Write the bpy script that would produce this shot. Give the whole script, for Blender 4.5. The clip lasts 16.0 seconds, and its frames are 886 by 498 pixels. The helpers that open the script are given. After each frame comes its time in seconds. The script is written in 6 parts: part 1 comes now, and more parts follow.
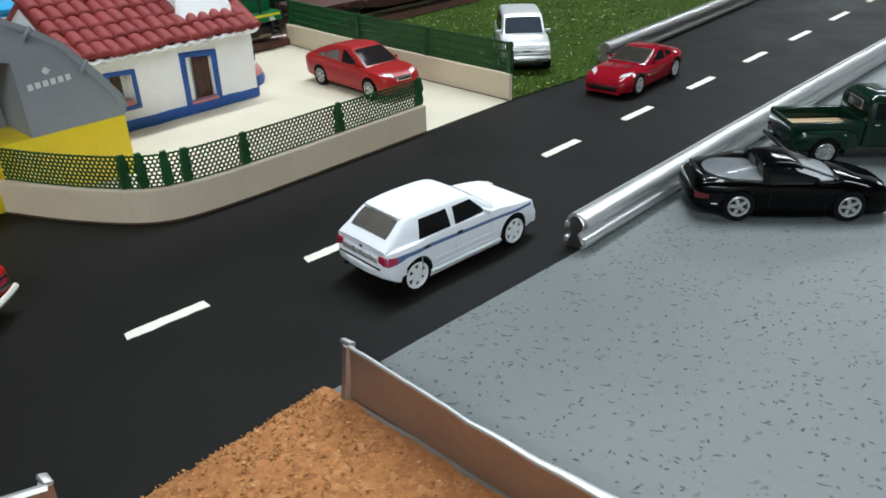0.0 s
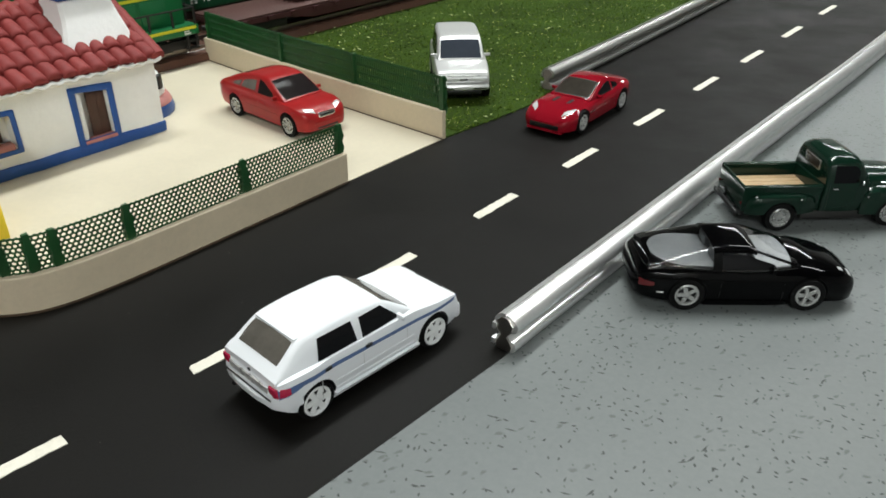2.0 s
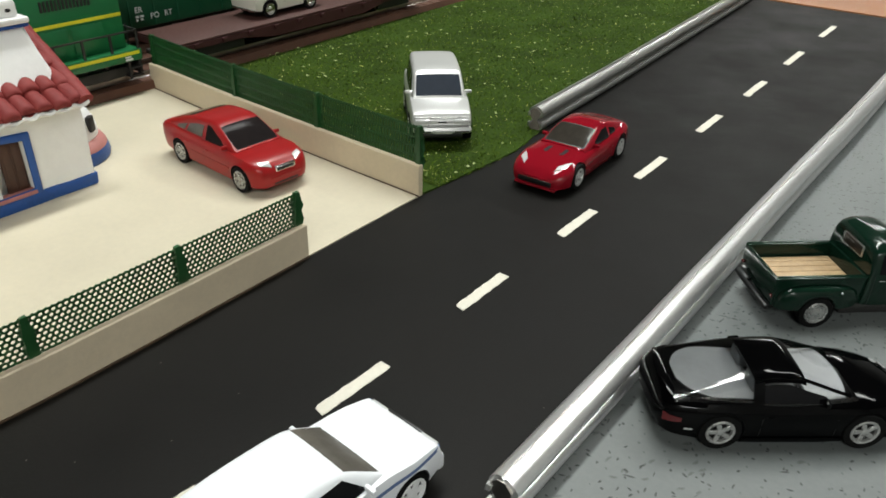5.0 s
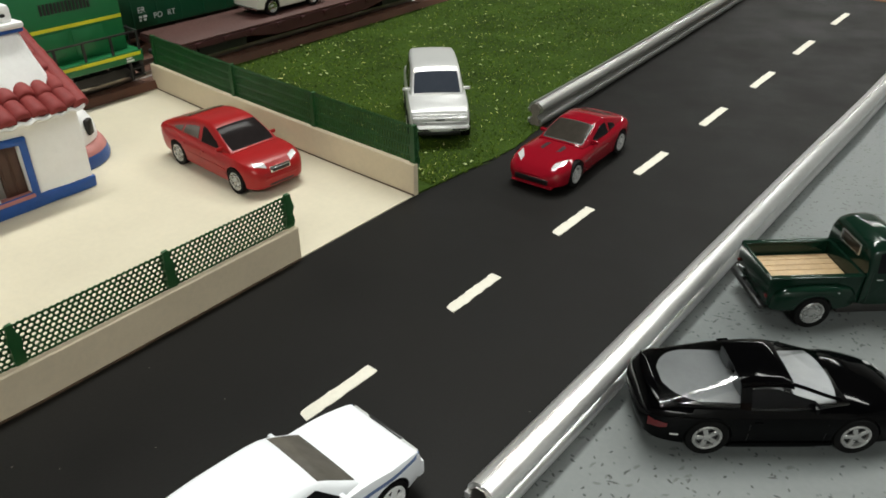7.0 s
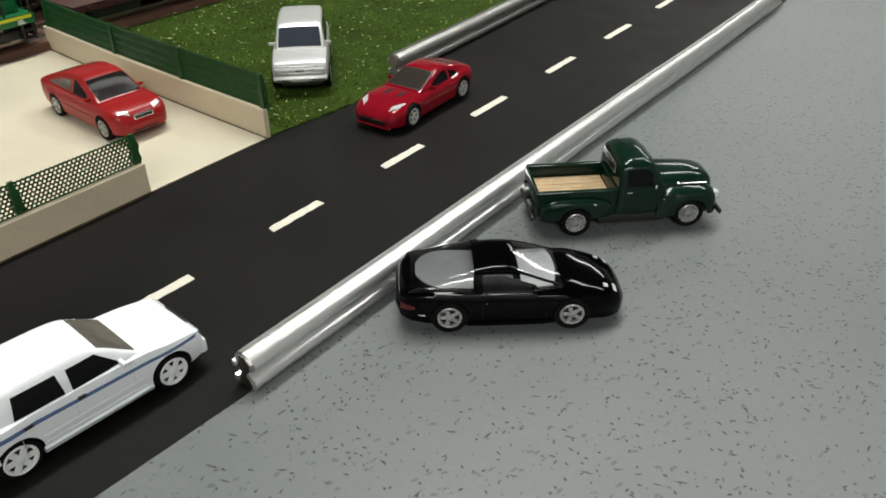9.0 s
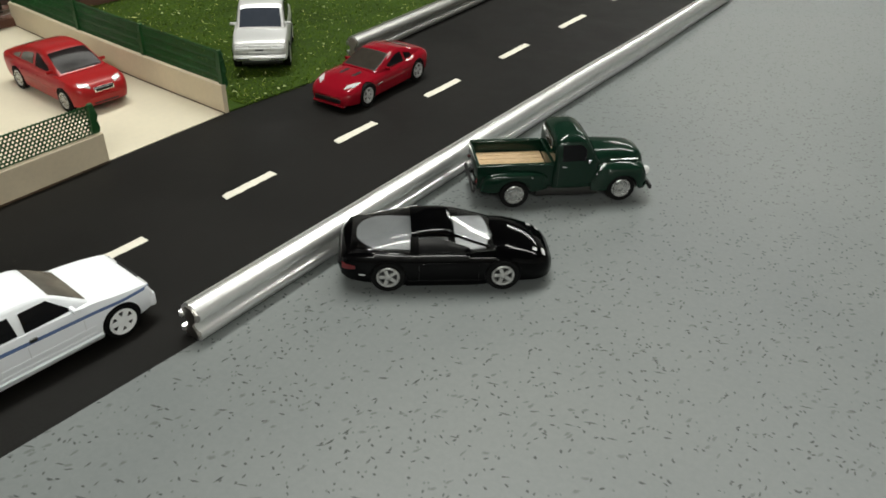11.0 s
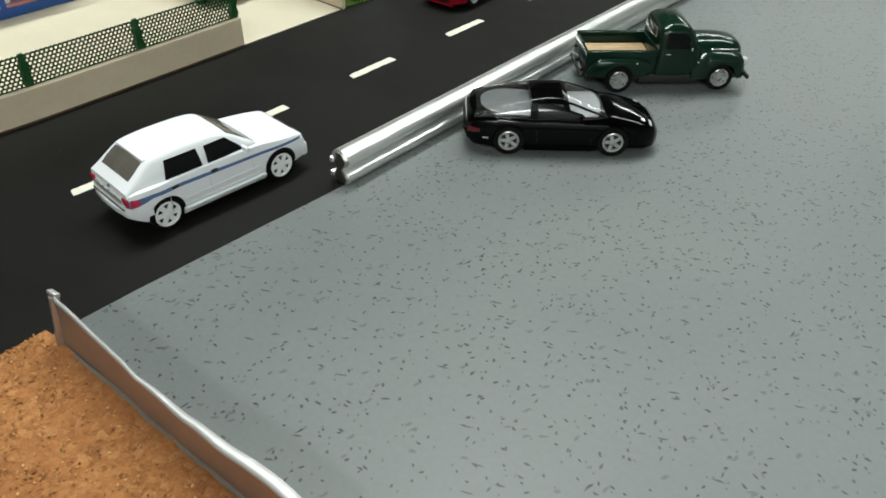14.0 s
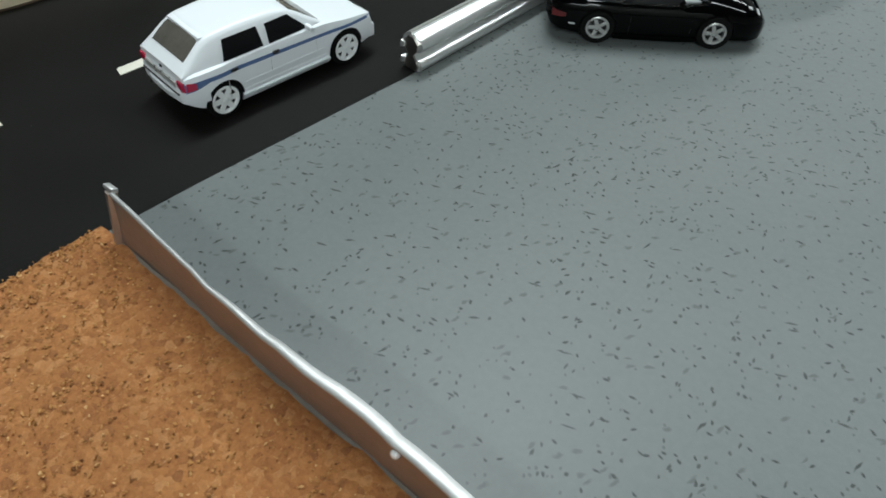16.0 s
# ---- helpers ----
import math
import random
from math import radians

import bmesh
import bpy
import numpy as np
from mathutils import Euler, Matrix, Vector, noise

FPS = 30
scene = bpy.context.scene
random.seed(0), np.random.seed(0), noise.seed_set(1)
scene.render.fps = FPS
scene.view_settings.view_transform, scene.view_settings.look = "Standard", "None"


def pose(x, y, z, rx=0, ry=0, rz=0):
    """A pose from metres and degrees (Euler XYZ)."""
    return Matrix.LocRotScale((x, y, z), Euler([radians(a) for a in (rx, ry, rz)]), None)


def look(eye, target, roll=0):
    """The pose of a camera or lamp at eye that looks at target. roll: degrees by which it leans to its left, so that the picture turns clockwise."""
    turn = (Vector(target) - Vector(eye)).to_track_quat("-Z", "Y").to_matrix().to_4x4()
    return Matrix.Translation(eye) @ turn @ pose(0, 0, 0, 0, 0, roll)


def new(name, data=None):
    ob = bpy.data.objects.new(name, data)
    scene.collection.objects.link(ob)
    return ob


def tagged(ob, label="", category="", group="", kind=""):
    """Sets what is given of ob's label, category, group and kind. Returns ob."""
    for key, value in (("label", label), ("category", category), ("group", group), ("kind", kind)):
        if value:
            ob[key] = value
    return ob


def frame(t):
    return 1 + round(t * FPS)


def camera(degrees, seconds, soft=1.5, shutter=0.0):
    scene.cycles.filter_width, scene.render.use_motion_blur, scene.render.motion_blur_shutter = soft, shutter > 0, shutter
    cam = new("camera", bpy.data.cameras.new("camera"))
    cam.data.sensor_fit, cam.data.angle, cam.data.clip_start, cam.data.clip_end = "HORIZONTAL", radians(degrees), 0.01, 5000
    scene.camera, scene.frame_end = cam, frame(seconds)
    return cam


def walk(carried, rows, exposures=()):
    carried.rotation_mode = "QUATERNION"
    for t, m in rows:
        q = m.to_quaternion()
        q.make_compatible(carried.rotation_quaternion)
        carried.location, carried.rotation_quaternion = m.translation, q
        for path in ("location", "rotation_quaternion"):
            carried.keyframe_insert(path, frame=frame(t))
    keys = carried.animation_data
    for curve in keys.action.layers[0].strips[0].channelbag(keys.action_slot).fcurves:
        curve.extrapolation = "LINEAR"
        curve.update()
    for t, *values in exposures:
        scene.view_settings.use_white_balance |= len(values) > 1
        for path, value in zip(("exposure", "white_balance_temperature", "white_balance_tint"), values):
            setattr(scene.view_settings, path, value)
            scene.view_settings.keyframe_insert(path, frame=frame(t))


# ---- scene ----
# A table-top diorama of die-cast cars at about 1:72. Lengths below are in
# metres of the modelled world; S brings them to the true size of the models.
S = 1 / 72.0
cam = camera(60.0, 16.0, soft=1.7)
PATH = [
    (0, (10.302, -14.699, 6.829), (9.095, -13.403, 5.900), -1.49),
    (0.5, (9.994, -14.006, 7.144), (8.832, -12.702, 6.170), -0.66),
    (1, (9.752, -13.442, 7.561), (8.616, -12.129, 6.569), -0.72),
    (1.5, (9.475, -12.855, 7.596), (8.347, -11.526, 6.616), -0.38),
    (2, (9.069, -12.181, 7.816), (7.970, -10.833, 6.828), 0.06),
    (2.5, (8.731, -11.638, 8.036), (7.649, -10.278, 7.046), 0.14),
    (3, (8.292, -11.355, 8.020), (7.225, -9.985, 7.028), 0.95),
    (3.5, (8.150, -10.965, 8.344), (7.089, -9.607, 7.329), 0.63),
    (4, (7.790, -10.581, 8.524), (6.749, -9.206, 7.513), 1.01),
    (4.2, (7.600, -10.403, 8.475), (6.571, -9.016, 7.466), 1.18),
    (6.3, (6.259, -9.061, 8.076), (5.220, -7.686, 7.062), 1.74),
    (6.5, (6.345, -9.165, 8.142), (5.303, -7.794, 7.125), 1.03),
    (7, (7.209, -9.183, 8.363), (6.143, -7.841, 7.332), -0.03),
    (7.5, (8.649, -9.069, 8.484), (7.582, -7.737, 7.442), -0.65),
    (8, (9.660, -8.980, 8.481), (8.614, -7.646, 7.421), -0.80),
    (8.5, (10.632, -8.941, 8.667), (9.601, -7.606, 7.592), -0.90),
    (9, (11.374, -9.034, 8.684), (10.377, -7.690, 7.588), -0.47),
    (9.2, (11.570, -9.064, 8.749), (10.581, -7.719, 7.647), -0.52),
    (11.3, (12.605, -9.630, 8.667), (11.668, -8.251, 7.562), 1.78),
    (11.5, (12.625, -9.757, 8.887), (11.689, -8.398, 7.758), 1.77),
    (12, (12.592, -10.428, 8.696), (11.651, -9.074, 7.563), 1.45),
    (12.5, (12.755, -11.022, 8.685), (11.772, -9.713, 7.536), 0.57),
    (13, (12.900, -11.524, 8.726), (11.913, -10.235, 7.558), 0.77),
    (13.5, (12.820, -12.051, 8.345), (11.841, -10.774, 7.157), 1.27),
    (14, (12.947, -12.234, 8.093), (11.946, -10.992, 6.886), 1.10),
    (14.5, (13.231, -12.616, 8.465), (12.259, -11.366, 7.243), 1.87),
    (15, (12.852, -12.841, 8.514), (11.919, -11.626, 7.229), 2.56),
    (15.5, (11.948, -12.462, 7.881), (11.047, -11.324, 6.506), 1.41),
    (16, (11.508, -12.044, 7.583), (10.602, -10.986, 6.148), 2.13),
]
walk(cam, [(t, look(Vector(e) * S, Vector(g) * S, r)) for t, e, g, r in PATH],
     [(0, 1.00, 5850, 8), (1, 0.97, 6250, 8), (2, 0.93, 6450, 8), (4, 0.84, 6550, 8), (6.5, 0.80, 6700, 8), (9, 0.82, 6700, 9), (12.5, 0.85, 6900, 7), (14, 0.94, 6450, 4), (15, 0.93, 6300, 3), (16, 0.64, 6050, 3)])

# ---- light: a room with fluorescent ceiling fittings over the table ----
world = bpy.data.worlds.new("world")
scene.world = world
world.use_nodes = True
world.node_tree.nodes["Background"].inputs[0].default_value = (0.75, 0.85, 1.0, 1)
world.node_tree.nodes["Background"].inputs[1].default_value = 0.02

LAMPS = [(-0.35, 0.40, 1.50, 0, 15.5), (0.40, 1.35, 1.50, 90, 10.0), (-0.60, 3.60, 1.50, 90, 11.0), (1.38, -1.74, 1.50, 90, 19.0)]


# ---- materials ----
def nodes(name):
    m = bpy.data.materials.new(name)
    m.use_nodes = True
    nt = m.node_tree
    return m, nt, nt.nodes["Principled BSDF"]


def coords(nt, scale, rot=(0, 0, 0), loc=(0, 0, 0)):
    tc = nt.nodes.new("ShaderNodeTexCoord")
    mp = nt.nodes.new("ShaderNodeMapping")
    k = [s / S for s in (scale if isinstance(scale, tuple) else (scale,) * 3)]
    mp.inputs["Scale"].default_value = k
    mp.inputs["Rotation"].default_value = rot
    mp.inputs["Location"].default_value = loc
    nt.links.new(tc.outputs["Object"], mp.inputs["Vector"])
    return mp.outputs["Vector"]


def noise_tex(nt, scale, detail=4.0, rough=0.55, vec=None):
    n = nt.nodes.new("ShaderNodeTexNoise")
    n.inputs["Scale"].default_value = 1.0
    n.inputs["Detail"].default_value = detail
    n.inputs["Roughness"].default_value = rough
    nt.links.new(vec or coords(nt, scale), n.inputs["Vector"])
    return n.outputs["Fac"]


def ramp(nt, fac, stops):
    r = nt.nodes.new("ShaderNodeValToRGB")
    e = r.color_ramp.elements
    while len(e) < len(stops):
        e.new(0.5)
    for el, (p, c) in zip(e, stops):
        el.position = p
        el.color = (*c, 1) if len(c) == 3 else c
    nt.links.new(fac, r.inputs["Fac"])
    return r.outputs["Color"]


def mix(nt, fac, a, b, kind="MIX"):
    n = nt.nodes.new("ShaderNodeMixRGB")
    n.blend_type = kind
    for i, v in enumerate((fac, a, b)):
        if hasattr(v, "links"):
            nt.links.new(v, n.inputs[i])
        elif i == 0:
            n.inputs[0].default_value = v
        else:
            n.inputs[i].default_value = (*v, 1)
    return n.outputs["Color"]


def maths(nt, op, a, b=0.0):
    n = nt.nodes.new("ShaderNodeMath")
    n.operation = op
    for i, v in enumerate((a, b)):
        if hasattr(v, "links"):
            nt.links.new(v, n.inputs[i])
        else:
            n.inputs[i].default_value = v
    return n.outputs[0]


def bump(nt, p, height, dist, strength=0.6):
    b = nt.nodes.new("ShaderNodeBump")
    b.inputs["Strength"].default_value = strength
    b.inputs["Distance"].default_value = dist * S
    nt.links.new(height, b.inputs["Height"])
    nt.links.new(b.outputs["Normal"], p.inputs["Normal"])


def surface(name, col, rough=0.5, metal=0.0, vary=0.12, big=0.8, fine=14.0, relief=0.01, coat=0.0, spec=0.5, dark=None, even=False):
    """A plain painted or moulded surface, mottled at two scales, with fine relief."""
    m, nt, p = nodes(name)
    a = noise_tex(nt, big, 3)
    b = noise_tex(nt, fine, 5, 0.65)
    lo = tuple(c * (1 - 2 * vary) for c in col) if dark is None else dark
    hi = tuple(min(1, c * (1 + vary)) for c in col)
    c1 = ramp(nt, a, [(0.3, lo), (0.7, hi)])
    c2 = ramp(nt, b, [(0.3, lo), (0.65, hi)])
    nt.links.new(mix(nt, 0.4, c1, c2), p.inputs["Base Color"])
    r = ramp(nt, b, [(0.3, (rough * 0.8,) * 3), (0.7, (min(1, rough * 1.2),) * 3)])
    if even:
        p.inputs["Roughness"].default_value = rough
    else:
        nt.links.new(r, p.inputs["Roughness"])
    p.inputs["Metallic"].default_value = metal
    p.inputs["Specular IOR Level"].default_value = spec
    if coat:
        p.inputs["Coat Weight"].default_value = coat
        p.inputs["Coat Roughness"].default_value = 0.06
    if relief:
        bump(nt, p, b, relief)
    return m


def glossy_paint(name, col, rough=0.28, metal=0.0, coat=0.7):
    return surface(name, col, rough, metal, 0.012, 0.9, 9.0, 0.0, coat, even=True)


def window_glass(name, col, rough=0.08, spec=0.4):
    return surface(name, col, rough, 0, 0.18, 0.8, 5.0, 0.0, 0.0, spec, even=True)


def clear_material():
    """Thin clear plastic: what is behind shows through, with a glossy skin."""
    m = bpy.data.materials.new("clear_plastic")
    m.use_nodes = True
    nt = m.node_tree
    nt.nodes.remove(nt.nodes["Principled BSDF"])
    clear, gloss, both, fres = (nt.nodes.new(k) for k in ("ShaderNodeBsdfTransparent", "ShaderNodeBsdfGlossy", "ShaderNodeMixShader", "ShaderNodeFresnel"))
    nt.links.new(ramp(nt, noise_tex(nt, 1.2, 3), [(0.3, (0.80, 0.80, 0.78)), (0.7, (0.90, 0.90, 0.88))]), clear.inputs["Color"])
    gloss.inputs["Roughness"].default_value = 0.07
    fres.inputs["IOR"].default_value = 1.7
    nt.links.new(fres.outputs[0], both.inputs[0])
    nt.links.new(clear.outputs[0], both.inputs[1])
    nt.links.new(gloss.outputs[0], both.inputs[2])
    nt.links.new(both.outputs[0], nt.nodes["Material Output"].inputs["Surface"])
    return m


# grounds
def road_material():
    m, nt, p = nodes("black_road_sheet")
    a = noise_tex(nt, 0.35, 4)
    b = noise_tex(nt, 16.0, 6, 0.7)
    c = mix(nt, 0.5, ramp(nt, a, [(0.25, (0.0034, 0.0031, 0.0027)), (0.75, (0.0094, 0.0084, 0.0072))]),
            ramp(nt, b, [(0.3, (0.0027, 0.0025, 0.0021)), (0.7, (0.0080, 0.0072, 0.0061))]))
    v = nt.nodes.new("ShaderNodeTexVoronoi")
    v.inputs["Scale"].default_value = 1.0
    nt.links.new(coords(nt, 1.6), v.inputs["Vector"])
    speck = maths(nt, "LESS_THAN", v.outputs["Distance"], 0.018)
    c = mix(nt, speck, c, (0.16, 0.15, 0.13))
    nt.links.new(c, p.inputs["Base Color"])
    nt.links.new(ramp(nt, a, [(0.3, (0.45,) * 3), (0.7, (0.62,) * 3)]), p.inputs["Roughness"])
    p.inputs["Specular IOR Level"].default_value = 0.14
    bump(nt, p, b, 0.012, 0.5)
    return m


def lino_material():
    m, nt, p = nodes("grey_flecked_lino")
    a = noise_tex(nt, 0.17, 4)
    b = noise_tex(nt, 9.0, 5, 0.65)
    base = mix(nt, 0.35, ramp(nt, a, [(0.3, (0.126, 0.140, 0.141)), (0.7, (0.168, 0.180, 0.176))]),
               ramp(nt, b, [(0.3, (0.126, 0.138, 0.136)), (0.7, (0.171, 0.186, 0.183))]))
    wob = nt.nodes.new("ShaderNodeTexNoise")
    wob.inputs["Scale"].default_value = 1.0
    wob.inputs["Detail"].default_value = 2
    nt.links.new(coords(nt, 7.0), wob.inputs["Vector"])
    dark, mid, pale = (0.021, 0.026, 0.024), (0.040, 0.047, 0.043), (0.090, 0.099, 0.095)
    flecks = [(0.2, 6.4, 2.6, dark, 0.0136), (1.0, 8.2, 2.0, dark, 0.01768), (1.7, 6.6, 2.8, mid, 0.01768), (2.5, 9.0, 1.8, dark, 0.01632), (0.6, 4.4, 3.8, mid, 0.0068), (2.1, 10.0, 1.6, mid, 0.0306), (2.9, 7.4, 2.4, dark, 0.01224),
              (1.3, 4.8, 2.6, pale, 0.0374), (0.0, 11.0, 1.5, dark, 0.01768), (1.45, 3.9, 4.6, dark, 0.00544), (0.35, 3.6, 5.0, mid, 0.00544), (2.3, 12.5, 1.4, pale, 0.0544), (0.8, 5.4, 2.0, pale, 0.0272)]
    for k, (ang, lon, wide, tint, keep) in enumerate(flecks):
        tc = nt.nodes.new("ShaderNodeTexCoord")
        mp = nt.nodes.new("ShaderNodeMapping")
        mp.vector_type = "TEXTURE"
        mp.inputs["Scale"].default_value = (S / (lon * 0.85), S / (lon * wide * 0.82), S)
        mp.inputs["Rotation"].default_value = (0, 0, ang)
        mp.inputs["Location"].default_value = (k * 0.037, k * 0.019, 0)
        nt.links.new(tc.outputs["Object"], mp.inputs["Vector"])
        vec = mp.outputs["Vector"]
        add = nt.nodes.new("ShaderNodeVectorMath")
        add.operation = "MULTIPLY_ADD"
        nt.links.new(wob.outputs["Color"], add.inputs[0])
        add.inputs[1].default_value = (0.45, 0.95, 0)
        nt.links.new(vec, add.inputs[2])
        v = nt.nodes.new("ShaderNodeTexVoronoi")
        v.voronoi_dimensions = "2D"
        v.inputs["Scale"].default_value = 1.0
        nt.links.new(add.outputs[0], v.inputs["Vector"])
        near = ramp(nt, v.outputs["Distance"], [(0.13, (1, 1, 1)), (0.34, (0, 0, 0))])
        sep = nt.nodes.new("ShaderNodeSeparateColor")
        nt.links.new(v.outputs["Color"], sep.inputs[0])
        some = maths(nt, "LESS_THAN", sep.outputs[0], keep * 1.05)
        base = mix(nt, maths(nt, "MULTIPLY", maths(nt, "MULTIPLY", near, some), 0.9), base, tint)
    nt.links.new(base, p.inputs["Base Color"])
    nt.links.new(ramp(nt, a, [(0.3, (0.36,) * 3), (0.7, (0.46,) * 3)]), p.inputs["Roughness"])
    p.inputs["Specular IOR Level"].default_value = 0.34
    bump(nt, p, b, 0.006, 0.5)
    return m


def cork_material():
    m, nt, p = nodes("cork_granules")
    v = nt.nodes.new("ShaderNodeTexVoronoi")
    v.inputs["Scale"].default_value = 1.0
    wob = nt.nodes.new("ShaderNodeTexNoise")
    wob.inputs["Scale"].default_value = 1.0
    nt.links.new(coords(nt, 6.0), wob.inputs["Vector"])
    add = nt.nodes.new("ShaderNodeVectorMath")
    add.operation = "MULTIPLY_ADD"
    nt.links.new(wob.outputs["Color"], add.inputs[0])
    add.inputs[1].default_value = (0.9, 0.9, 0.9)
    nt.links.new(coords(nt, 10.0), add.inputs[2])
    nt.links.new(add.outputs[0], v.inputs["Vector"])
    sep = nt.nodes.new("ShaderNodeSeparateColor")
    nt.links.new(v.outputs["Color"], sep.inputs[0])
    c = ramp(nt, sep.outputs[0], [(0.0, (0.17, 0.056, 0.014)), (0.12, (0.32, 0.115, 0.029)), (0.7, (0.46, 0.185, 0.052)), (1.0, (0.58, 0.29, 0.11))])
    f = noise_tex(nt, 16.0, 5, 0.7)
    c = mix(nt, 0.5, c, ramp(nt, f, [(0.3, (0.22, 0.077, 0.019)), (0.7, (0.51, 0.228, 0.072))]))
    patches = noise_tex(nt, 0.5, 4)
    c = mix(nt, ramp(nt, patches, [(0.35, (0.3, 0.3, 0.3)), (0.6, (0, 0, 0))]), c, (0.24, 0.080, 0.022))
    fibre = noise_tex(nt, 1, 3, 0.6, coords(nt, (30.0, 7.0, 9.0), (0, 0, 0.6)))
    c = mix(nt, ramp(nt, fibre, [(0.64, (0, 0, 0)), (0.74, (0.7, 0.7, 0.7))]), c, (0.60, 0.33, 0.15))
    nt.links.new(c, p.inputs["Base Color"])
    p.inputs["Roughness"].default_value = 0.85
    h = maths(nt, "ADD", maths(nt, "MULTIPLY", v.outputs["Distance"], -0.8), f)
    bump(nt, p, h, 0.05, 0.7)
    return m


def ceramic_material():
    m = surface("whitewashed_ceramic", (0.88, 0.875, 0.86), 0.45, 0, 0.03, 0.9, 7.0, 0.02)
    return m


def leaf_material(name, lo, hi):
    m, nt, p = nodes(name)
    g = nt.nodes.new("ShaderNodeNewGeometry")
    c = ramp(nt, g.outputs["Random Per Island"], [(0.0, lo), (0.86, hi), (0.95, (0.13, 0.17, 0.025)), (0.975, (0.34, 0.36, 0.10)), (1.0, (0.60, 0.58, 0.26))])
    nt.links.new(c, p.inputs["Base Color"])
    p.inputs["Roughness"].default_value = 0.8
    p.inputs["Specular IOR Level"].default_value = 0.1
    return m


def brushed(name, col, rough, relief=0.03, metal=1.0):
    m, nt, p = nodes(name)
    a = noise_tex(nt, 2.0, 4, 0.6)
    b = noise_tex(nt, 1, 5, 0.6, coords(nt, (9.0, 1.2, 9.0)))
    nt.links.new(ramp(nt, a, [(0.3, tuple(c * 0.92 for c in col)), (0.7, col)]), p.inputs["Base Color"])
    p.inputs["Metallic"].default_value = metal
    nt.links.new(ramp(nt, b, [(0.3, (rough * 0.92,) * 3), (0.7, (rough * 1.1,) * 3)]), p.inputs["Roughness"])
    bump(nt, p, maths(nt, "ADD", a, maths(nt, "MULTIPLY", b, 0.3)), relief, 0.6)
    return m


def tile_material():
    m, nt, p = nodes("red_clay_roof")
    o = nt.nodes.new("ShaderNodeObjectInfo")
    b = noise_tex(nt, 3.5, 5, 0.65)
    c = mix(nt, 0.5, ramp(nt, o.outputs["Random"], [(0.0, (0.19, 0.028, 0.027)), (1.0, (0.275, 0.045, 0.040))]),
            ramp(nt, b, [(0.25, (0.14, 0.02, 0.02)), (0.55, (0.24, 0.038, 0.035)), (0.8, (0.32, 0.075, 0.065))]))
    nt.links.new(c, p.inputs["Base Color"])
    p.inputs["Roughness"].default_value = 0.6
    p.inputs["Specular IOR Level"].default_value = 0.25
    bump(nt, p, b, 0.03, 0.5)
    return m


M_ROAD, M_LINO, M_CORK, M_WHITE, M_TILE = road_material(), lino_material(), cork_material(), ceramic_material(), tile_material()
M_DASH = surface("cream_road_paint", (0.74, 0.70, 0.60), 0.6, 0, 0.08, 2.0, 12.0, 0.01)
M_LOT = surface("cream_card", (0.59, 0.53, 0.405), 0.6, 0, 0.06, 0.35, 6.0, 0.008)
M_WALL = surface("beige_painted_wall", (0.66, 0.56, 0.405), 0.6, 0, 0.06, 0.7, 9.0, 0.01)
M_TURF = surface("dark_green_mat", (0.034, 0.064, 0.008), 0.9, 0, 0.3, 0.5, 9.0, 0.08, spec=0.1)
M_BLADE = leaf_material("green_flock", (0.026, 0.052, 0.003), (0.072, 0.118, 0.008))
M_STRAW = leaf_material("dry_straw", (0.16, 0.22, 0.06), (0.40, 0.45, 0.22))
M_MESHG = surface("dark_green_mesh", (0.010, 0.074, 0.018), 0.45, 0, 0.15, 2.0, 12.0, 0.01)
M_ALU = brushed("aluminium_rail", (0.90, 0.90, 0.89), 0.31, 0.010, 0.80)
M_DULL = brushed("dull_aluminium_rail", (0.48, 0.48, 0.46), 0.36, 0.025, 0.8)
# brown tint puts the cork's reflection into the strip's metal colour
M_STRIP = brushed("aluminium_strip", (0.46, 0.39, 0.35), 0.55, 0.02)
M_LIP = brushed("aluminium_lip", (0.56, 0.55, 0.54), 0.5, 0.03, 0.8)
M_GLUE = surface("grey_glue", (0.20, 0.175, 0.15), 0.5, 0, 0.15, 2.0, 9.0, 0.02)
# brown that paints the gap shadow under the garden walls
M_FOOT_SHADE = surface("brown_foot_shade", (0.085, 0.050, 0.028), 0.8, 0, 0.3, 1.5, 9.0, 0.02)
M_BLUE = surface("cobalt_blue_paint", (0.013, 0.082, 0.33), 0.4, 0, 0.12, 1.5, 9.0, 0.015)
M_PINK = surface("terracotta_pink_paint", (0.50, 0.20, 0.18), 0.55, 0, 0.1, 1.5, 9.0, 0.015)
M_DOOR = surface("brown_door_paint", (0.075, 0.034, 0.022), 0.5, 0, 0.15, 2.0, 9.0, 0.015)
M_BLACK = surface("black_hollow", (0.012, 0.011, 0.010), 0.5, 0, 0.1, 2.0, 9.0, 0.01)
M_YEL = surface("yellow_plastic", (0.80, 0.60, 0.015), 0.45, 0, 0.05, 1.2, 7.0, 0.012)
M_GREY = surface("grey_plastic", (0.265, 0.285, 0.31), 0.42, 0, 0.06, 0.9, 7.0, 0.008)
M_PRINT = surface("white_print", (0.72, 0.73, 0.72), 0.5, 0, 0.05, 3.0, 15.0, 0.0)
M_BED = surface("brown_trackbed", (0.105, 0.043, 0.024), 0.7, 0, 0.2, 0.5, 8.0, 0.03)
M_STEEL = brushed("rail_steel", (0.50, 0.47, 0.44), 0.3)
M_GRN = surface("loco_green", (0.008, 0.135, 0.042), 0.35, 0, 0.06, 0.7, 7.0, 0.004, 0.2)
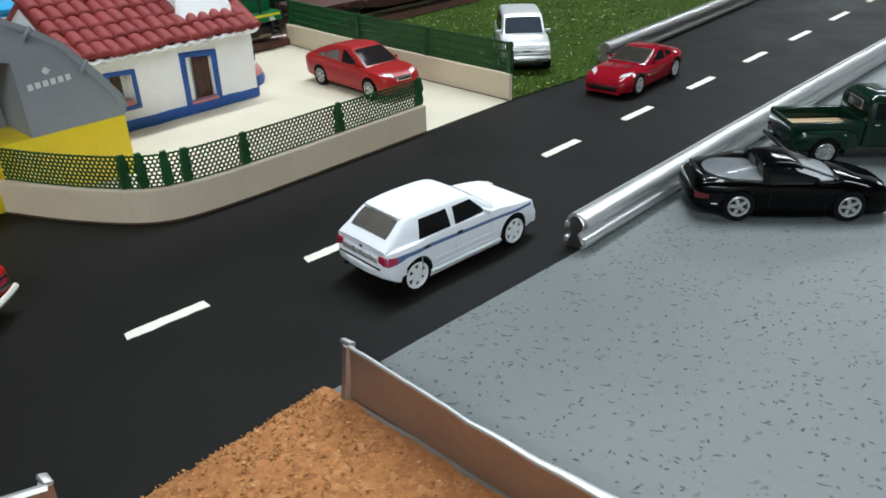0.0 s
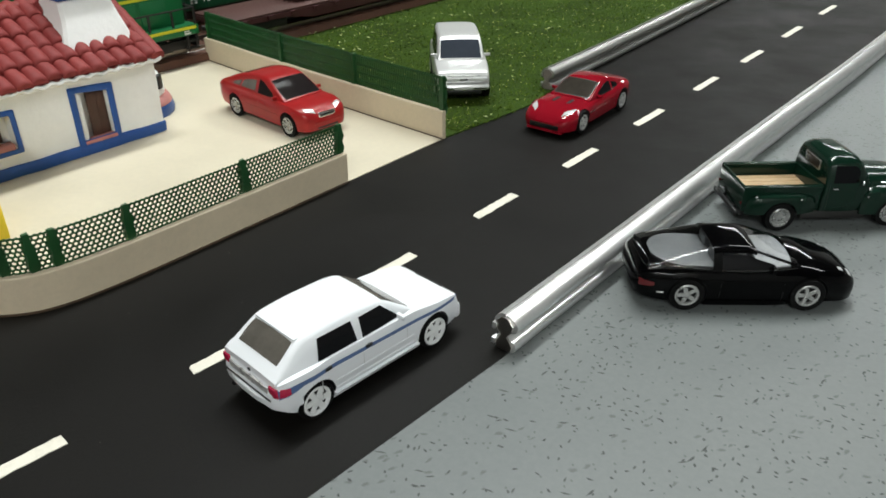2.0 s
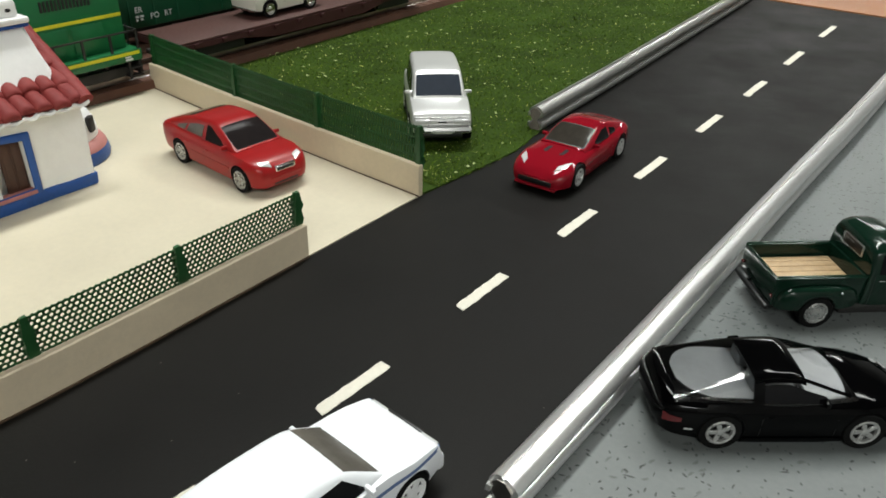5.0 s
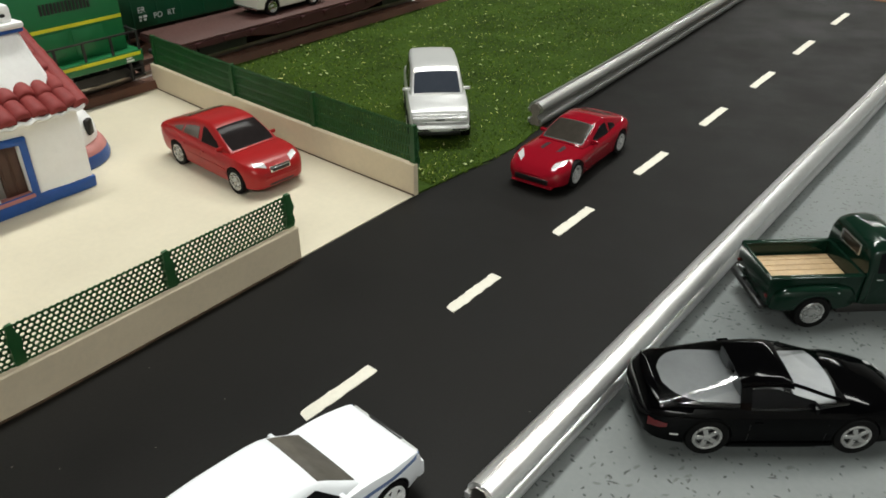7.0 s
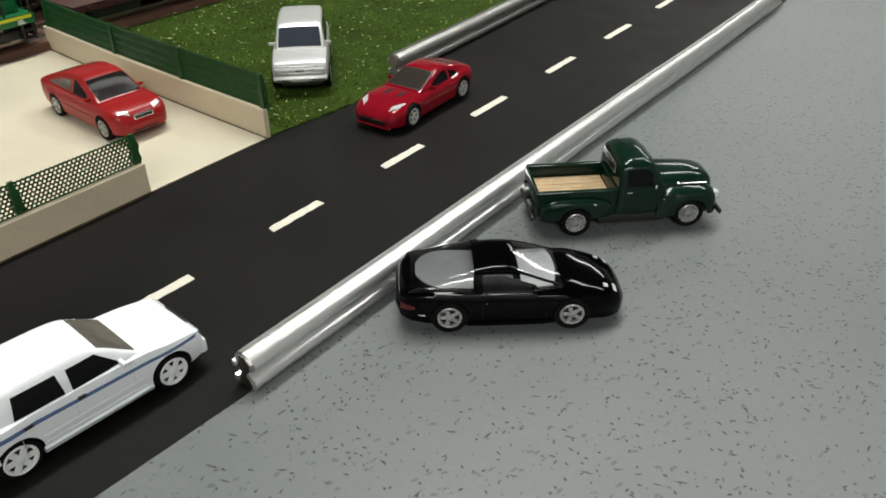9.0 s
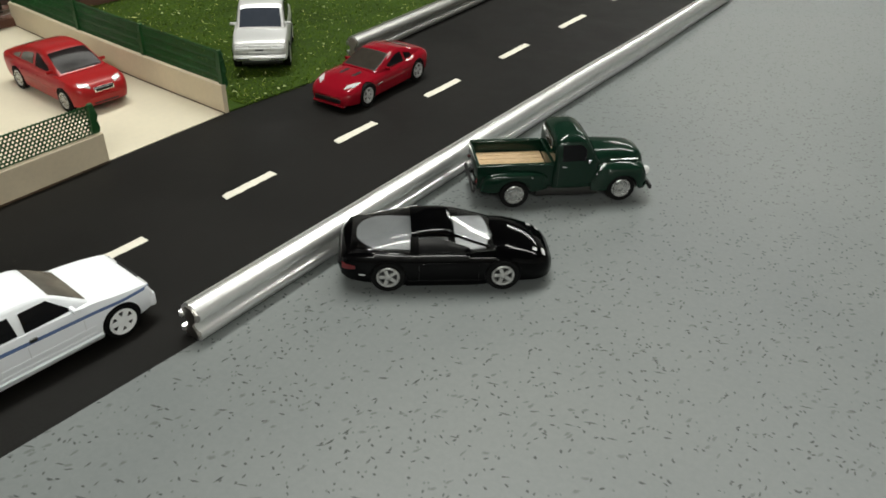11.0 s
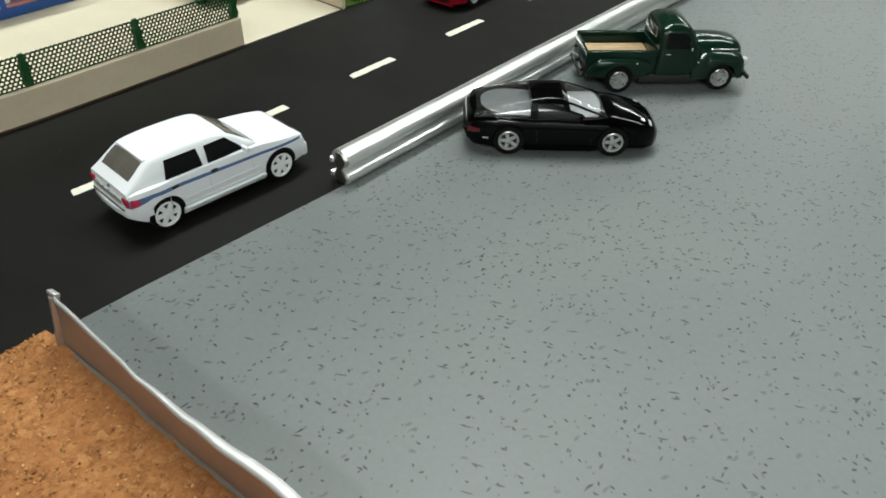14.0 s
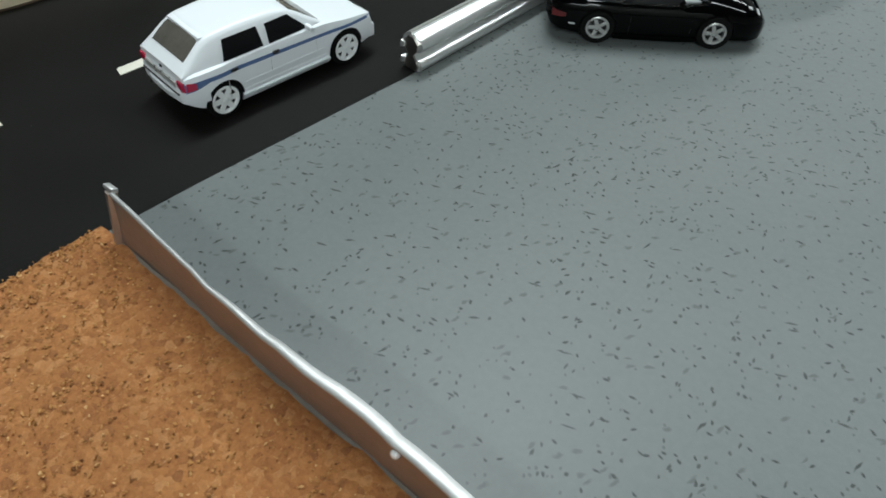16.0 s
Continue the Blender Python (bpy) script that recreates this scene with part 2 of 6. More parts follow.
M_LINE = surface("loco_yellow_line", (0.62, 0.62, 0.03), 0.4, 0, 0.05, 2.0, 9.0, 0.0)
M_UNDER = surface("underframe_black", (0.018, 0.016, 0.015), 0.55, 0, 0.2, 1.5, 9.0, 0.02)
M_MAROON = surface("wagon_maroon", (0.055, 0.014, 0.016), 0.45, 0, 0.12, 0.7, 7.0, 0.01)
M_DECK = surface("wagon_deck_brown", (0.068, 0.026, 0.021), 0.55, 0, 0.12, 0.7, 9.0, 0.01)
M_SKY = surface("sky_blue_wagon", (0.03, 0.33, 0.62), 0.4, 0, 0.06, 1.0, 7.0, 0.005)
M_TYRE = surface("black_rubber", (0.005, 0.005, 0.005), 0.7, 0, 0.15, 3.0, 15.0, 0.01, spec=0.12)
M_TRIM = surface("black_trim", (0.006, 0.006, 0.006), 0.4, 0, 0.1, 2.0, 9.0, 0.004)
M_CHROME = brushed("chrome", (0.82, 0.82, 0.83), 0.12, 0.004)
M_RIM = surface("silver_rim", (0.62, 0.62, 0.61), 0.30, 0.5, 0.05, 3.0, 9.0, 0.0)
M_ALLOY = surface("grey_alloy_rim", (0.50, 0.50, 0.49), 0.30, 0.6, 0.05, 3.0, 9.0, 0.0)
M_HUB = surface("dull_chrome_hub", (0.46, 0.46, 0.45), 0.28, 0.75, 0.06, 3.0, 9.0, 0.0)
M_RIMW = surface("white_rim", (0.86, 0.87, 0.87), 0.35, 0, 0.03, 3.0, 9.0, 0.0)
M_LAMP = surface("clear_lamp", (0.74, 0.74, 0.74), 0.12, 0.25, 0.08, 5.0, 20.0, 0.0, 0.6)
M_RED = surface("red_lamp", (0.45, 0.016, 0.060), 0.2, 0, 0.08, 5.0, 20.0, 0.0, 0.6)
M_CARW = surface("white_car_paint", (0.84, 0.86, 0.89), 0.30, 0, 0.003, 0.9, 2.0, 0.0, 0.0, 0.45, even=True)
M_CARK = surface("black_car_paint", (0.0008, 0.0008, 0.0010), 0.07, 0, 0.05, 0.9, 9.0, 0.0, 0.0, 0.12, even=True)
M_CARG = surface("dark_green_car_paint", (0.004, 0.018, 0.0105), 0.13, 0, 0.02, 0.9, 9.0, 0.0, 0.0, 0.3, even=True)
M_CARR = surface("red_car_paint", (0.30, 0.010, 0.011), 0.28, 0, 0.02, 0.9, 9.0, 0.0, 0.0, 0.38, even=True)
M_CARC = surface("crimson_car_paint", (0.225, 0.005, 0.013), 0.06, 0, 0.015, 0.9, 9.0, 0.0, 0.0, 0.3, even=True)
M_CARB = glossy_paint("bright_red_car_paint", (0.52, 0.012, 0.010), 0.2, 0, 0.8)
M_CARS = glossy_paint("silver_car_paint", (0.66, 0.66, 0.65), 0.34, 0.45, 0.3)
M_CARV = glossy_paint("ivory_car_paint", (0.70, 0.68, 0.60), 0.3)
M_STRIPE = surface("lilac_blue_stripe", (0.095, 0.155, 0.32), 0.35, 0, 0.05, 2.0, 9.0, 0.0)
M_REDK = surface("dark_red_lamp", (0.11, 0.006, 0.008), 0.15, 0, 0.1, 5.0, 20.0, 0.0, 0.3)
M_GLASSK = window_glass("black_glass", (0.004, 0.004, 0.005), 0.08, 0.2)
M_GLASSD = window_glass("dull_black_glass", (0.016, 0.013, 0.013), 0.10, 0.02)
M_COCKPIT = surface("pale_grey_interior", (0.34, 0.35, 0.37), 0.4, 0, 0.12, 1.2, 6.0, 0.01)
M_GLASSV = surface("bluish_clear_glass", (0.055, 0.065, 0.085), 0.06, 0.25, 0.08, 0.8, 4.0, 0.0, 0.4)
M_GLASSW = window_glass("grey_tinted_glass", (0.115, 0.105, 0.09), 0.12, 0.2)
M_GLASSB = window_glass("smoked_glass", (0.038, 0.033, 0.027), 0.12, 0.12)
M_GLASSS = surface("silvery_clear_glass", (0.42, 0.42, 0.41), 0.16, 0.55, 0.06, 0.6, 3.0, 0.0, 0.3)
M_CLEAR = clear_material()
M_INSIDE = surface("grey_interior", (0.145, 0.155, 0.165), 0.5, 0, 0.12, 2.0, 9.0, 0.01)
M_PLANK = surface("pale_wood", (0.52, 0.36, 0.20), 0.55, 0, 0.15, 1.5, 12.0, 0.015)
M_BOARD = surface("varnished_board", (0.34, 0.145, 0.060), 0.45, 0, 0.15, 0.3, 6.0, 0.01)
M_TABLE = surface("table_wood", (0.30, 0.19, 0.11), 0.5, 0, 0.15, 0.1, 1.5, 0.01)
M_ROOM = surface("room_wall_paint", (0.50, 0.50, 0.487), 0.8, 0, 0.04, 0.05, 0.6, 0.02)
M_CEIL = surface("ceiling_paint", (0.18, 0.18, 0.175), 0.85, 0, 0.03, 0.05, 0.6, 0.02)
M_FLOOR = surface("room_floor_tile", (0.20, 0.18, 0.155), 0.5, 0, 0.1, 0.05, 0.8, 0.02)


# ---- building helpers ----
def mesh_object(name, bm, material, parent=None, label="", smooth=40.0):
    """Links a bmesh drawn in model-world metres as one object, at the true size."""
    bmesh.ops.recalc_face_normals(bm, faces=bm.faces)
    bm.transform(Matrix.Scale(S, 4))
    me = bpy.data.meshes.new(name)
    bm.to_mesh(me)
    bm.free()
    for m in material if isinstance(material, (list, tuple)) else (material,):
        me.materials.append(m)
    if smooth:
        me.polygons.foreach_set("use_smooth", [True] * len(me.polygons))
        me.set_sharp_from_angle(angle=radians(smooth))
    ob = new(name, me)
    if parent is not None:
        ob.parent = parent
    if label:
        tagged(ob, label)
    return ob


def part(name, bm, material, parent, label="", smooth=40.0):
    return mesh_object(name, bm, material, parent, label, smooth)


def thing(name, x, y, z=0.0, turn=0.0, label="", category="", group=""):
    ob = new(name)
    ob.empty_display_size = 0.005
    ob.matrix_basis = pose(x * S, y * S, z * S, 0, 0, turn)
    return tagged(ob, label, category, group)


def box(bm, x0, x1, y0, y1, z0, z1, bevel=0.0, m=None, seg=2):
    vs = [bm.verts.new(c) for c in ((x0, y0, z0), (x1, y0, z0), (x1, y1, z0), (x0, y1, z0), (x0, y0, z1), (x1, y0, z1), (x1, y1, z1), (x0, y1, z1))]
    fs = [bm.faces.new([vs[i] for i in q]) for q in ((3, 2, 1, 0), (4, 5, 6, 7), (0, 1, 5, 4), (1, 2, 6, 5), (2, 3, 7, 6), (3, 0, 4, 7))]
    if m is not None:
        bmesh.ops.transform(bm, matrix=m, verts=vs)
    if bevel:
        es = {e for f in fs for e in f.edges}
        bmesh.ops.bevel(bm, geom=list(es), offset=bevel, segments=seg, profile=0.5, affect="EDGES")
    return bm


def boxes(*specs, bevel=0.0):
    bm = bmesh.new()
    for s in specs:
        box(bm, *s[:6], bevel=s[6] if len(s) > 6 else bevel)
    return bm


def prism(bm, pts, axis, a, b):
    """Extrudes a closed outline of (u, v) from a to b along an axis."""
    def at(u, v, w):
        return {"x": (w, u, v), "y": (u, w, v), "z": (u, v, w)}[axis]
    lo = [bm.verts.new(at(u, v, a)) for u, v in pts]
    hi = [bm.verts.new(at(u, v, b)) for u, v in pts]
    n = len(pts)
    bm.faces.new(lo[::-1])
    bm.faces.new(hi)
    for i in range(n):
        bm.faces.new((lo[i], lo[(i + 1) % n], hi[(i + 1) % n], hi[i]))
    return bm


def loft(bm, rings, caps=True):
    rows = [[bm.verts.new(p) for p in r] for r in rings]
    n = len(rows[0])
    for a, b in zip(rows, rows[1:]):
        for i in range(n):
            bm.faces.new((a[i], a[(i + 1) % n], b[(i + 1) % n], b[i]))
    if caps:
        bm.faces.new(rows[0][::-1])
        bm.faces.new(rows[-1])
    return bm


def lathe(bm, prof, seg, m=None, axis="y"):
    """Turns an outline of (radius, height) about the y or z axis."""
    rings = []
    for k in range(seg):
        a = 2 * math.pi * k / seg
        c, s = math.cos(a), math.sin(a)
        rings.append([bm.verts.new((r * c, h, r * s) if axis == "y" else (r * c, r * s, h)) for r, h in prof])
    fs = []
    for k in range(seg):
        p, q = rings[k], rings[(k + 1) % seg]
        for i in range(len(prof) - 1):
            fs.append(bm.faces.new((p[i], p[i + 1], q[i + 1], q[i])))
    if m is not None:
        bmesh.ops.transform(bm, matrix=m, verts=[v for r in rings for v in r])
    bmesh.ops.remove_doubles(bm, verts=[v for r in rings for v in r], dist=1e-5)
    return bm


def wobble(bm, amount, scale, seed=0.0):
    for v in bm.verts:
        v.co += noise.noise_vector(v.co * scale + Vector((seed, seed * 1.7, 0))) * amount
    return bm


def spline(pts, x):
    """A smooth curve through points sorted by their first number."""
    if x <= pts[0][0]:
        return pts[0][1:]
    if x >= pts[-1][0]:
        return pts[-1][1:]
    i = max(k for k in range(len(pts) - 1) if pts[k][0] <= x)
    p0, p1 = pts[i], pts[i + 1]
    h = p1[0] - p0[0]
    t = (x - p0[0]) / h
    out = []
    for j in range(1, len(p0)):
        d = (p1[j] - p0[j]) / h
        da = (p0[j] - pts[i - 1][j]) / (p0[0] - pts[i - 1][0]) if i else d
        db = (pts[i + 2][j] - p1[j]) / (pts[i + 2][0] - p1[0]) if i + 2 < len(pts) else d
        ma = 0.0 if da * d <= 0 else 2 * da * d / (da + d)
        mb = 0.0 if db * d <= 0 else 2 * db * d / (db + d)
        out.append((2 * t**3 - 3 * t**2 + 1) * p0[j] + (t**3 - 2 * t**2 + t) * h * ma + (-2 * t**3 + 3 * t**2) * p1[j] + (t**3 - t**2) * h * mb)
    return out


def patch(f, nu, nv, lift, away, skirt=0.02):
    """A thin plate that follows the surface f(u, v), lifted off it, with a turned-down rim."""
    bm = bmesh.new()
    e = 1e-3
    up, low = [], []
    for i in range(nu + 1):
        ru, rl = [], []
        for j in range(nv + 1):
            u, v = i / nu, j / nv
            p = Vector(f(u, v))
            du = Vector(f(min(1, u + e), v)) - Vector(f(max(0, u - e), v))
            dv = Vector(f(u, min(1, v + e))) - Vector(f(u, max(0, v - e)))
            n = du.cross(dv)
            n = n.normalized() if n.length > 1e-12 else Vector((0, 0, 1))
            if n.dot(p - Vector(away)) < 0:
                n = -n
            ru.append(bm.verts.new(p + n * lift))
            rl.append(bm.verts.new(p - n * skirt))
        up.append(ru)
        low.append(rl)
    for i in range(nu):
        for j in range(nv):
            bm.faces.new((up[i][j], up[i + 1][j], up[i + 1][j + 1], up[i][j + 1]))
    ring_u = [up[i][0] for i in range(nu + 1)] + [up[nu][j] for j in range(1, nv + 1)] + [up[i][nv] for i in range(nu - 1, -1, -1)] + [up[0][j] for j in range(nv - 1, 0, -1)]
    ring_l = [low[i][0] for i in range(nu + 1)] + [low[nu][j] for j in range(1, nv + 1)] + [low[i][nv] for i in range(nu - 1, -1, -1)] + [low[0][j] for j in range(nv - 1, 0, -1)]
    for k in range(len(ring_u)):
        q = (k + 1) % len(ring_u)
        bm.faces.new((ring_u[k], ring_u[q], ring_l[q], ring_l[k]))
    for v in [v for v in bm.verts if not v.link_faces]:
        bm.verts.remove(v)
    return bm


def resample(pts, step):
    out = [Vector(pts[0])]
    for a, b in zip(pts, pts[1:]):
        a, b = Vector(a), Vector(b)
        n = max(1, round((b - a).length / step))
        out += [a.lerp(b, k / n) for k in range(1, n + 1)]
    return out


def smooth_path(pts, step=0.25, rounds=2):
    p = [Vector(q) for q in pts]
    for _ in range(rounds):
        q = [p[0]]
        for a, b in zip(p, p[1:]):
            q += [a.lerp(b, 0.25), a.lerp(b, 0.75)]
        p = q + [p[-1]]
    return resample([tuple(v) for v in p], step)


def sweep(bm, path, prof, wave=0.0):
    """Carries a closed outline of (sideways, up) along a plan path; sideways is to the right."""
    rings = []
    for i, p in enumerate(path):
        d = (path[min(i + 1, len(path) - 1)] - path[max(i - 1, 0)]).normalized()
        side = Vector((d.y, -d.x))
        w = wave * noise.noise(Vector((p.x * 1.3, p.y * 1.3, 3.0)))
        rings.append([(p.x + side.x * (u + w * v), p.y + side.y * (u + w * v), v) for u, v in prof])
    return loft(bm, rings)


# ---- the room, the table and the grounds ----
def sheet(name, outline, z0, z1, material, label, category, kind="structure", wave=0.0):
    bm = bmesh.new()
    prism(bm, outline, "z", z0, z1)
    if wave:
        wobble(bm, wave, 3.0)
    return tagged(mesh_object(name, bm, material, smooth=0), label, category, kind=kind)


def room():
    r = [(-150.0, -140.0), (150.0, -140.0), (150.0, 330.0), (-150.0, 330.0)]
    lo, hi = -64.0, 116.0
    sheet("floor", r, lo - 4, lo, M_FLOOR, "plain tiled floor of the room below the table", "floor")
    sheet("ceiling", r, hi, hi + 4, M_CEIL, "white painted ceiling over the table", "ceiling")
    for name, a in (("wall_west", (-156, -150, -140, 330)), ("wall_east", (150, 156, -140, 330)), ("wall_south", (-156, 156, -146, -140)), ("wall_north", (-156, 156, 330, 336))):
        tagged(mesh_object(name, boxes((*a, lo, hi)), M_ROOM, smooth=0), "plain light painted wall of the room", "wall", kind="structure")
    t = thing("display_table", 0, 0, -1.4, 0, "wooden display table carrying the model scene", "table")
    part("tabletop", boxes((-44, 44, -40, 64, -2.4, 0, 0.3)), M_TABLE, t)
    for x in (-40, 40):
        for y in (-36, 60):
            part("leg", boxes((x - 2, x + 2, y - 2, y + 2, -62.6, -2.4, 0.3)), M_TABLE, t)
    for x, y, z, turn, power in LAMPS:
        f = thing("ceiling_light", x / S, y / S, z / S, turn, "white fluorescent ceiling fitting with a bright diffuser", "lamp", "ceiling lights")
        part("housing", boxes((-8, 8, -46, 46, 1.2, 4.4, 0.6)), M_CEIL, f)
        for sy in (-29, 29):
            part("stem", boxes((-1, 1, sy - 1, sy + 1, 4.3, 8.3)), M_CEIL, f)
        lamp = bpy.data.lights.new("tube_light", "AREA")
        lamp.shape, lamp.size, lamp.size_y, lamp.energy, lamp.color = "RECTANGLE", 0.16, 1.22, power, (0.97, 1.0, 0.98)
        lo_ = new("tube_light", lamp)
        lo_.parent = f
        lo_.location = (0, 0, 0.8 * S)


room()

# grounds, from the lowest sheet up
sheet("ground", [(-44, -40), (44, -40), (44, 64), (-44, 64)], -1.4, -0.30, M_BOARD, "varnished wooden baseboard under the whole model scene", "ground")
sheet("pavement", [(2.7, -9.62), (44, -10.4), (44, 64), (3.2, 64)], -0.29, -0.008, M_LINO, "grey parking ground of flecked linoleum with dark streaks", "pavement")

ROAD_RIGHT = [(2.95, -40), (2.95, -12.4), (3.02, -10.5), (3.12, -9.3), (3.16, -8.0), (3.26, -6.4), (3.43, -3.7), (3.40, 2.0), (3.55, 10.0), (3.85, 20.0), (3.95, 31.3)]
ROAD_LEFT = [(-4.75, 31.3), (-4.2, 21.4), (-3.62, 10.0), (-3.38, 8.2), (-3.2, 7.0), (-3.42, 4.2), (-3.5, 3.1), (-3.5, -5.3), (-3.58, -6.7), (-3.73, -7.60), (-4.06, -8.18), (-4.70, -8.71), (-7.2, -9.99), (-13.0, -13.1), (-44.0, -27.0), (-44, -40)]
sheet("road", ROAD_RIGHT + ROAD_LEFT, -0.28, 0.0, M_ROAD, "matt black two-lane road sheet with dusty specks", "road")
sheet("end_board", [(-12, 31.35), (9, 31.2), (9, 63), (-12, 63)], -0.29, 0.06, M_BOARD, "varnished orange-brown board beyond the end of the road", "board")


def dash(x, y, length, turn=0.0):
    bm = bmesh.new()
    w, n = 0.116, 16
    left = [(-w + random.uniform(-0.012, 0.012), length * k / n) for k in range(n + 1)]
    right = [(w + random.uniform(-0.012, 0.012), length * k / n) for k in range(n, -1, -1)]
    left[0], right[-1] = (-w * 0.75, 0.03), (w * 0.9, -0.01)
    prism(bm, left + right, "z", 0.0, 0.012)
    ob = tagged(mesh_object("road_dash", bm, M_DASH, smooth=0), "cream painted centre-line dash on the black road", "road marking", "centre-line dashes")
    ob.matrix_basis = pose(x * S, y * S, 0.001 * S, 0, 0, turn)


for dx, dy, dl, turn in [(-0.43, -10.68, 1.44, -4.0), (-0.24, -7.18, 1.46, -3.0), (0.01, -3.62, 1.545, -1.6), (0.04, 0.03, 1.53, -0.2), (0.10, 3.70, 1.56, -0.2), (0.11, 7.58, 1.72, 0.0),
                         (0.11, 11.75, 1.78, 0.2), (0.11, 15.9, 2.0, 0.2), (0.06, 20.5, 2.2, 0.3), (0.0, 25.65, 2.3, 0.3)]:
    dash(dx, dy, dl, turn)

# the yard of the house, with its low walls
LOT = [(-3.5, 3.2), (-3.5, -5.3), (-3.58, -6.7), (-3.73, -7.60), (-4.06, -8.18), (-4.70, -8.71), (-7.2, -9.99), (-13.0, -13.1), (-15.2, -14.4), (-15.2, 3.9)]
sheet("yard", [(x - 0.02, y) for x, y in LOT], -0.27, 0.012, M_LOT, "cream card yard in front of the white house", "yard")
WALL_A = [(-15.2, -14.4), (-7.2, -10.07), (-5.8, -9.46), (-4.65, -8.79), (-3.99, -8.25), (-3.65, -7.66), (-3.51, -6.6), (-3.48, -5.0), (-3.49, -0.42)]
WALL_B = [(-3.5, 3.2), (-7.0, 3.32), (-11.0, 3.52), (-15.1, 3.85)]


def low_wall(path, high, label):
    bm = bmesh.new()
    p = smooth_path(path, 0.3)
    sweep(bm, p, [(0, 0), (0, high - 0.02), (-0.02, high), (-0.12, high), (-0.14, high - 0.02), (-0.14, 0)])
    w = tagged(mesh_object("garden_wall", bm, M_WALL, smooth=30), label, "wall", "garden walls")
    # the shadow in the gap at each foot, drawn as a thin brown strip
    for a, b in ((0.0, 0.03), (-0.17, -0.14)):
        part("foot_seam", sweep(bmesh.new(), p, [(a, 0.0), (a, 0.034), (b, 0.030), (b, 0.0)], 0.012), M_FOOT_SHADE, w, "dark strip drawn in for the gap shadow at the foot")
    return w


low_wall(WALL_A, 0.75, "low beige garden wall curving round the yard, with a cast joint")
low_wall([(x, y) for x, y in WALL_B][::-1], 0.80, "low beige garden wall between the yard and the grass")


def fence(path, z0, high, posts, side, label, cell=0.104, thick=0.0165, rows=0):
    """Diamond mesh netting along a plan path, in panels between its posts."""
    p = smooth_path(path, 0.1, 2)
    run = [0.0]
    for a, b in zip(p, p[1:]):
        run.append(run[-1] + (b - a).length)

    def at(s):
        s = min(max(s, 0.0), run[-1] - 1e-6)
        i = max(k for k in range(len(run) - 1) if run[k] <= s)
        d = (p[i + 1] - p[i]).normalized()
        q = p[i].lerp(p[i + 1], (s - run[i]) / (run[i + 1] - run[i]))
        return q + Vector((d.y, -d.x)) * side

    f = thing("fence", 0, 0, 0, 0, label, "fence", "fences")
    marks = sorted(min(range(len(p)), key=lambda k: (p[k] - Vector(c)).length) for c in posts)
    stops = [0.0] + [run[k] for k in marks if 0.3 < run[k] < run[-1] - 0.3] + [run[-1]]
    rows = rows or max(3, round(high / (cell * 0.80)))
    ch = high / rows
    for s0, s1 in zip(stops, stops[1:]):
        bm = bmesh.new()
        cols = max(2, 2 * round((s1 - s0) / cell))
        cw = (s1 - s0) / cols
        strands = []
        for j in range(rows + 1):
            zz = z0 + j * ch
            for i in range(cols):
                up, down = (zz + ch * 0.17, zz - ch * 0.17) if (i + j) % 2 else (zz - ch * 0.17, zz + ch * 0.17)
                strands.append((s0 + i * cw, max(z0, up), s0 + (i + 1) * cw, max(z0, down)))
                if j < rows and (i + j) % 2:
                    strands.append((s0 + i * cw, zz + ch * 0.17, s0 + i * cw, zz + ch * 0.83))
        for sa, za, sb, zb in strands:
            q0, q1, q2 = at(sa), at(sb), at(sa + cw * 0.5)
            A, B = Vector((q0.x, q0.y, za)), Vector((q1.x, q1.y, zb))
            d = (B - A).normalized()
            flat = Vector((q2.x - q0.x, q2.y - q0.y, 0))
            flat = flat.normalized() if flat.length > 1e-6 else Vector((0, 1, 0))
            n = Vector((flat.y, -flat.x, 0))
            w = d.cross(n).normalized() * thick
            n = n * thick * 0.8
            A, B = A - d * thick * 0.5, B + d * thick * 0.5
            vs = [bm.verts.new(c) for c in (A + w + n, A - w + n, A - w - n, A + w - n, B + w + n, B - w + n, B - w - n, B + w - n)]
            for q in ((0, 1, 5, 4), (1, 2, 6, 5), (2, 3, 7, 6), (3, 0, 4, 7)):
                bm.faces.new([vs[k] for k in q])
        # the crooked upper selvage
        edge = [at(s0 + (s1 - s0) * k / cols) for k in range(cols + 1)]
        for a, b in zip(edge, edge[1:]):
            zz = z0 + high
            vs = [bm.verts.new(c) for c in ((a.x, a.y, zz - 0.02), (b.x, b.y, zz - 0.02), (b.x, b.y, zz + 0.02), (a.x, a.y, zz + 0.02))]
            bm.faces.new(vs)
        part("mesh_panel", bm, M_MESHG, f, smooth=0)
    for c in posts:
        k = min(range(len(p)), key=lambda j: (p[j] - Vector(c)).length)
        q = at(run[k])
        lean = random.uniform(-0.05, 0.05)
        bm = bmesh.new()
        loft(bm, [[(q.x + dx * g + lean * (z - z0), q.y + dy * g, z) for dx, dy in ((-0.05, -0.07), (0.05, -0.07), (0.05, 0.07), (-0.05, 0.07))]
                  for z, g in ((z0 - 0.02, 1.0), (z0 + 0.12, 1.5), (z0 + 0.3, 1.1), (z0 + 0.45, 1.5), (z0 + high - 0.1, 1.0), (z0 + high + 0.06, 0.8))])
        part("post", wobble(bm, 0.02, 6.0), M_MESHG, f)
    return f


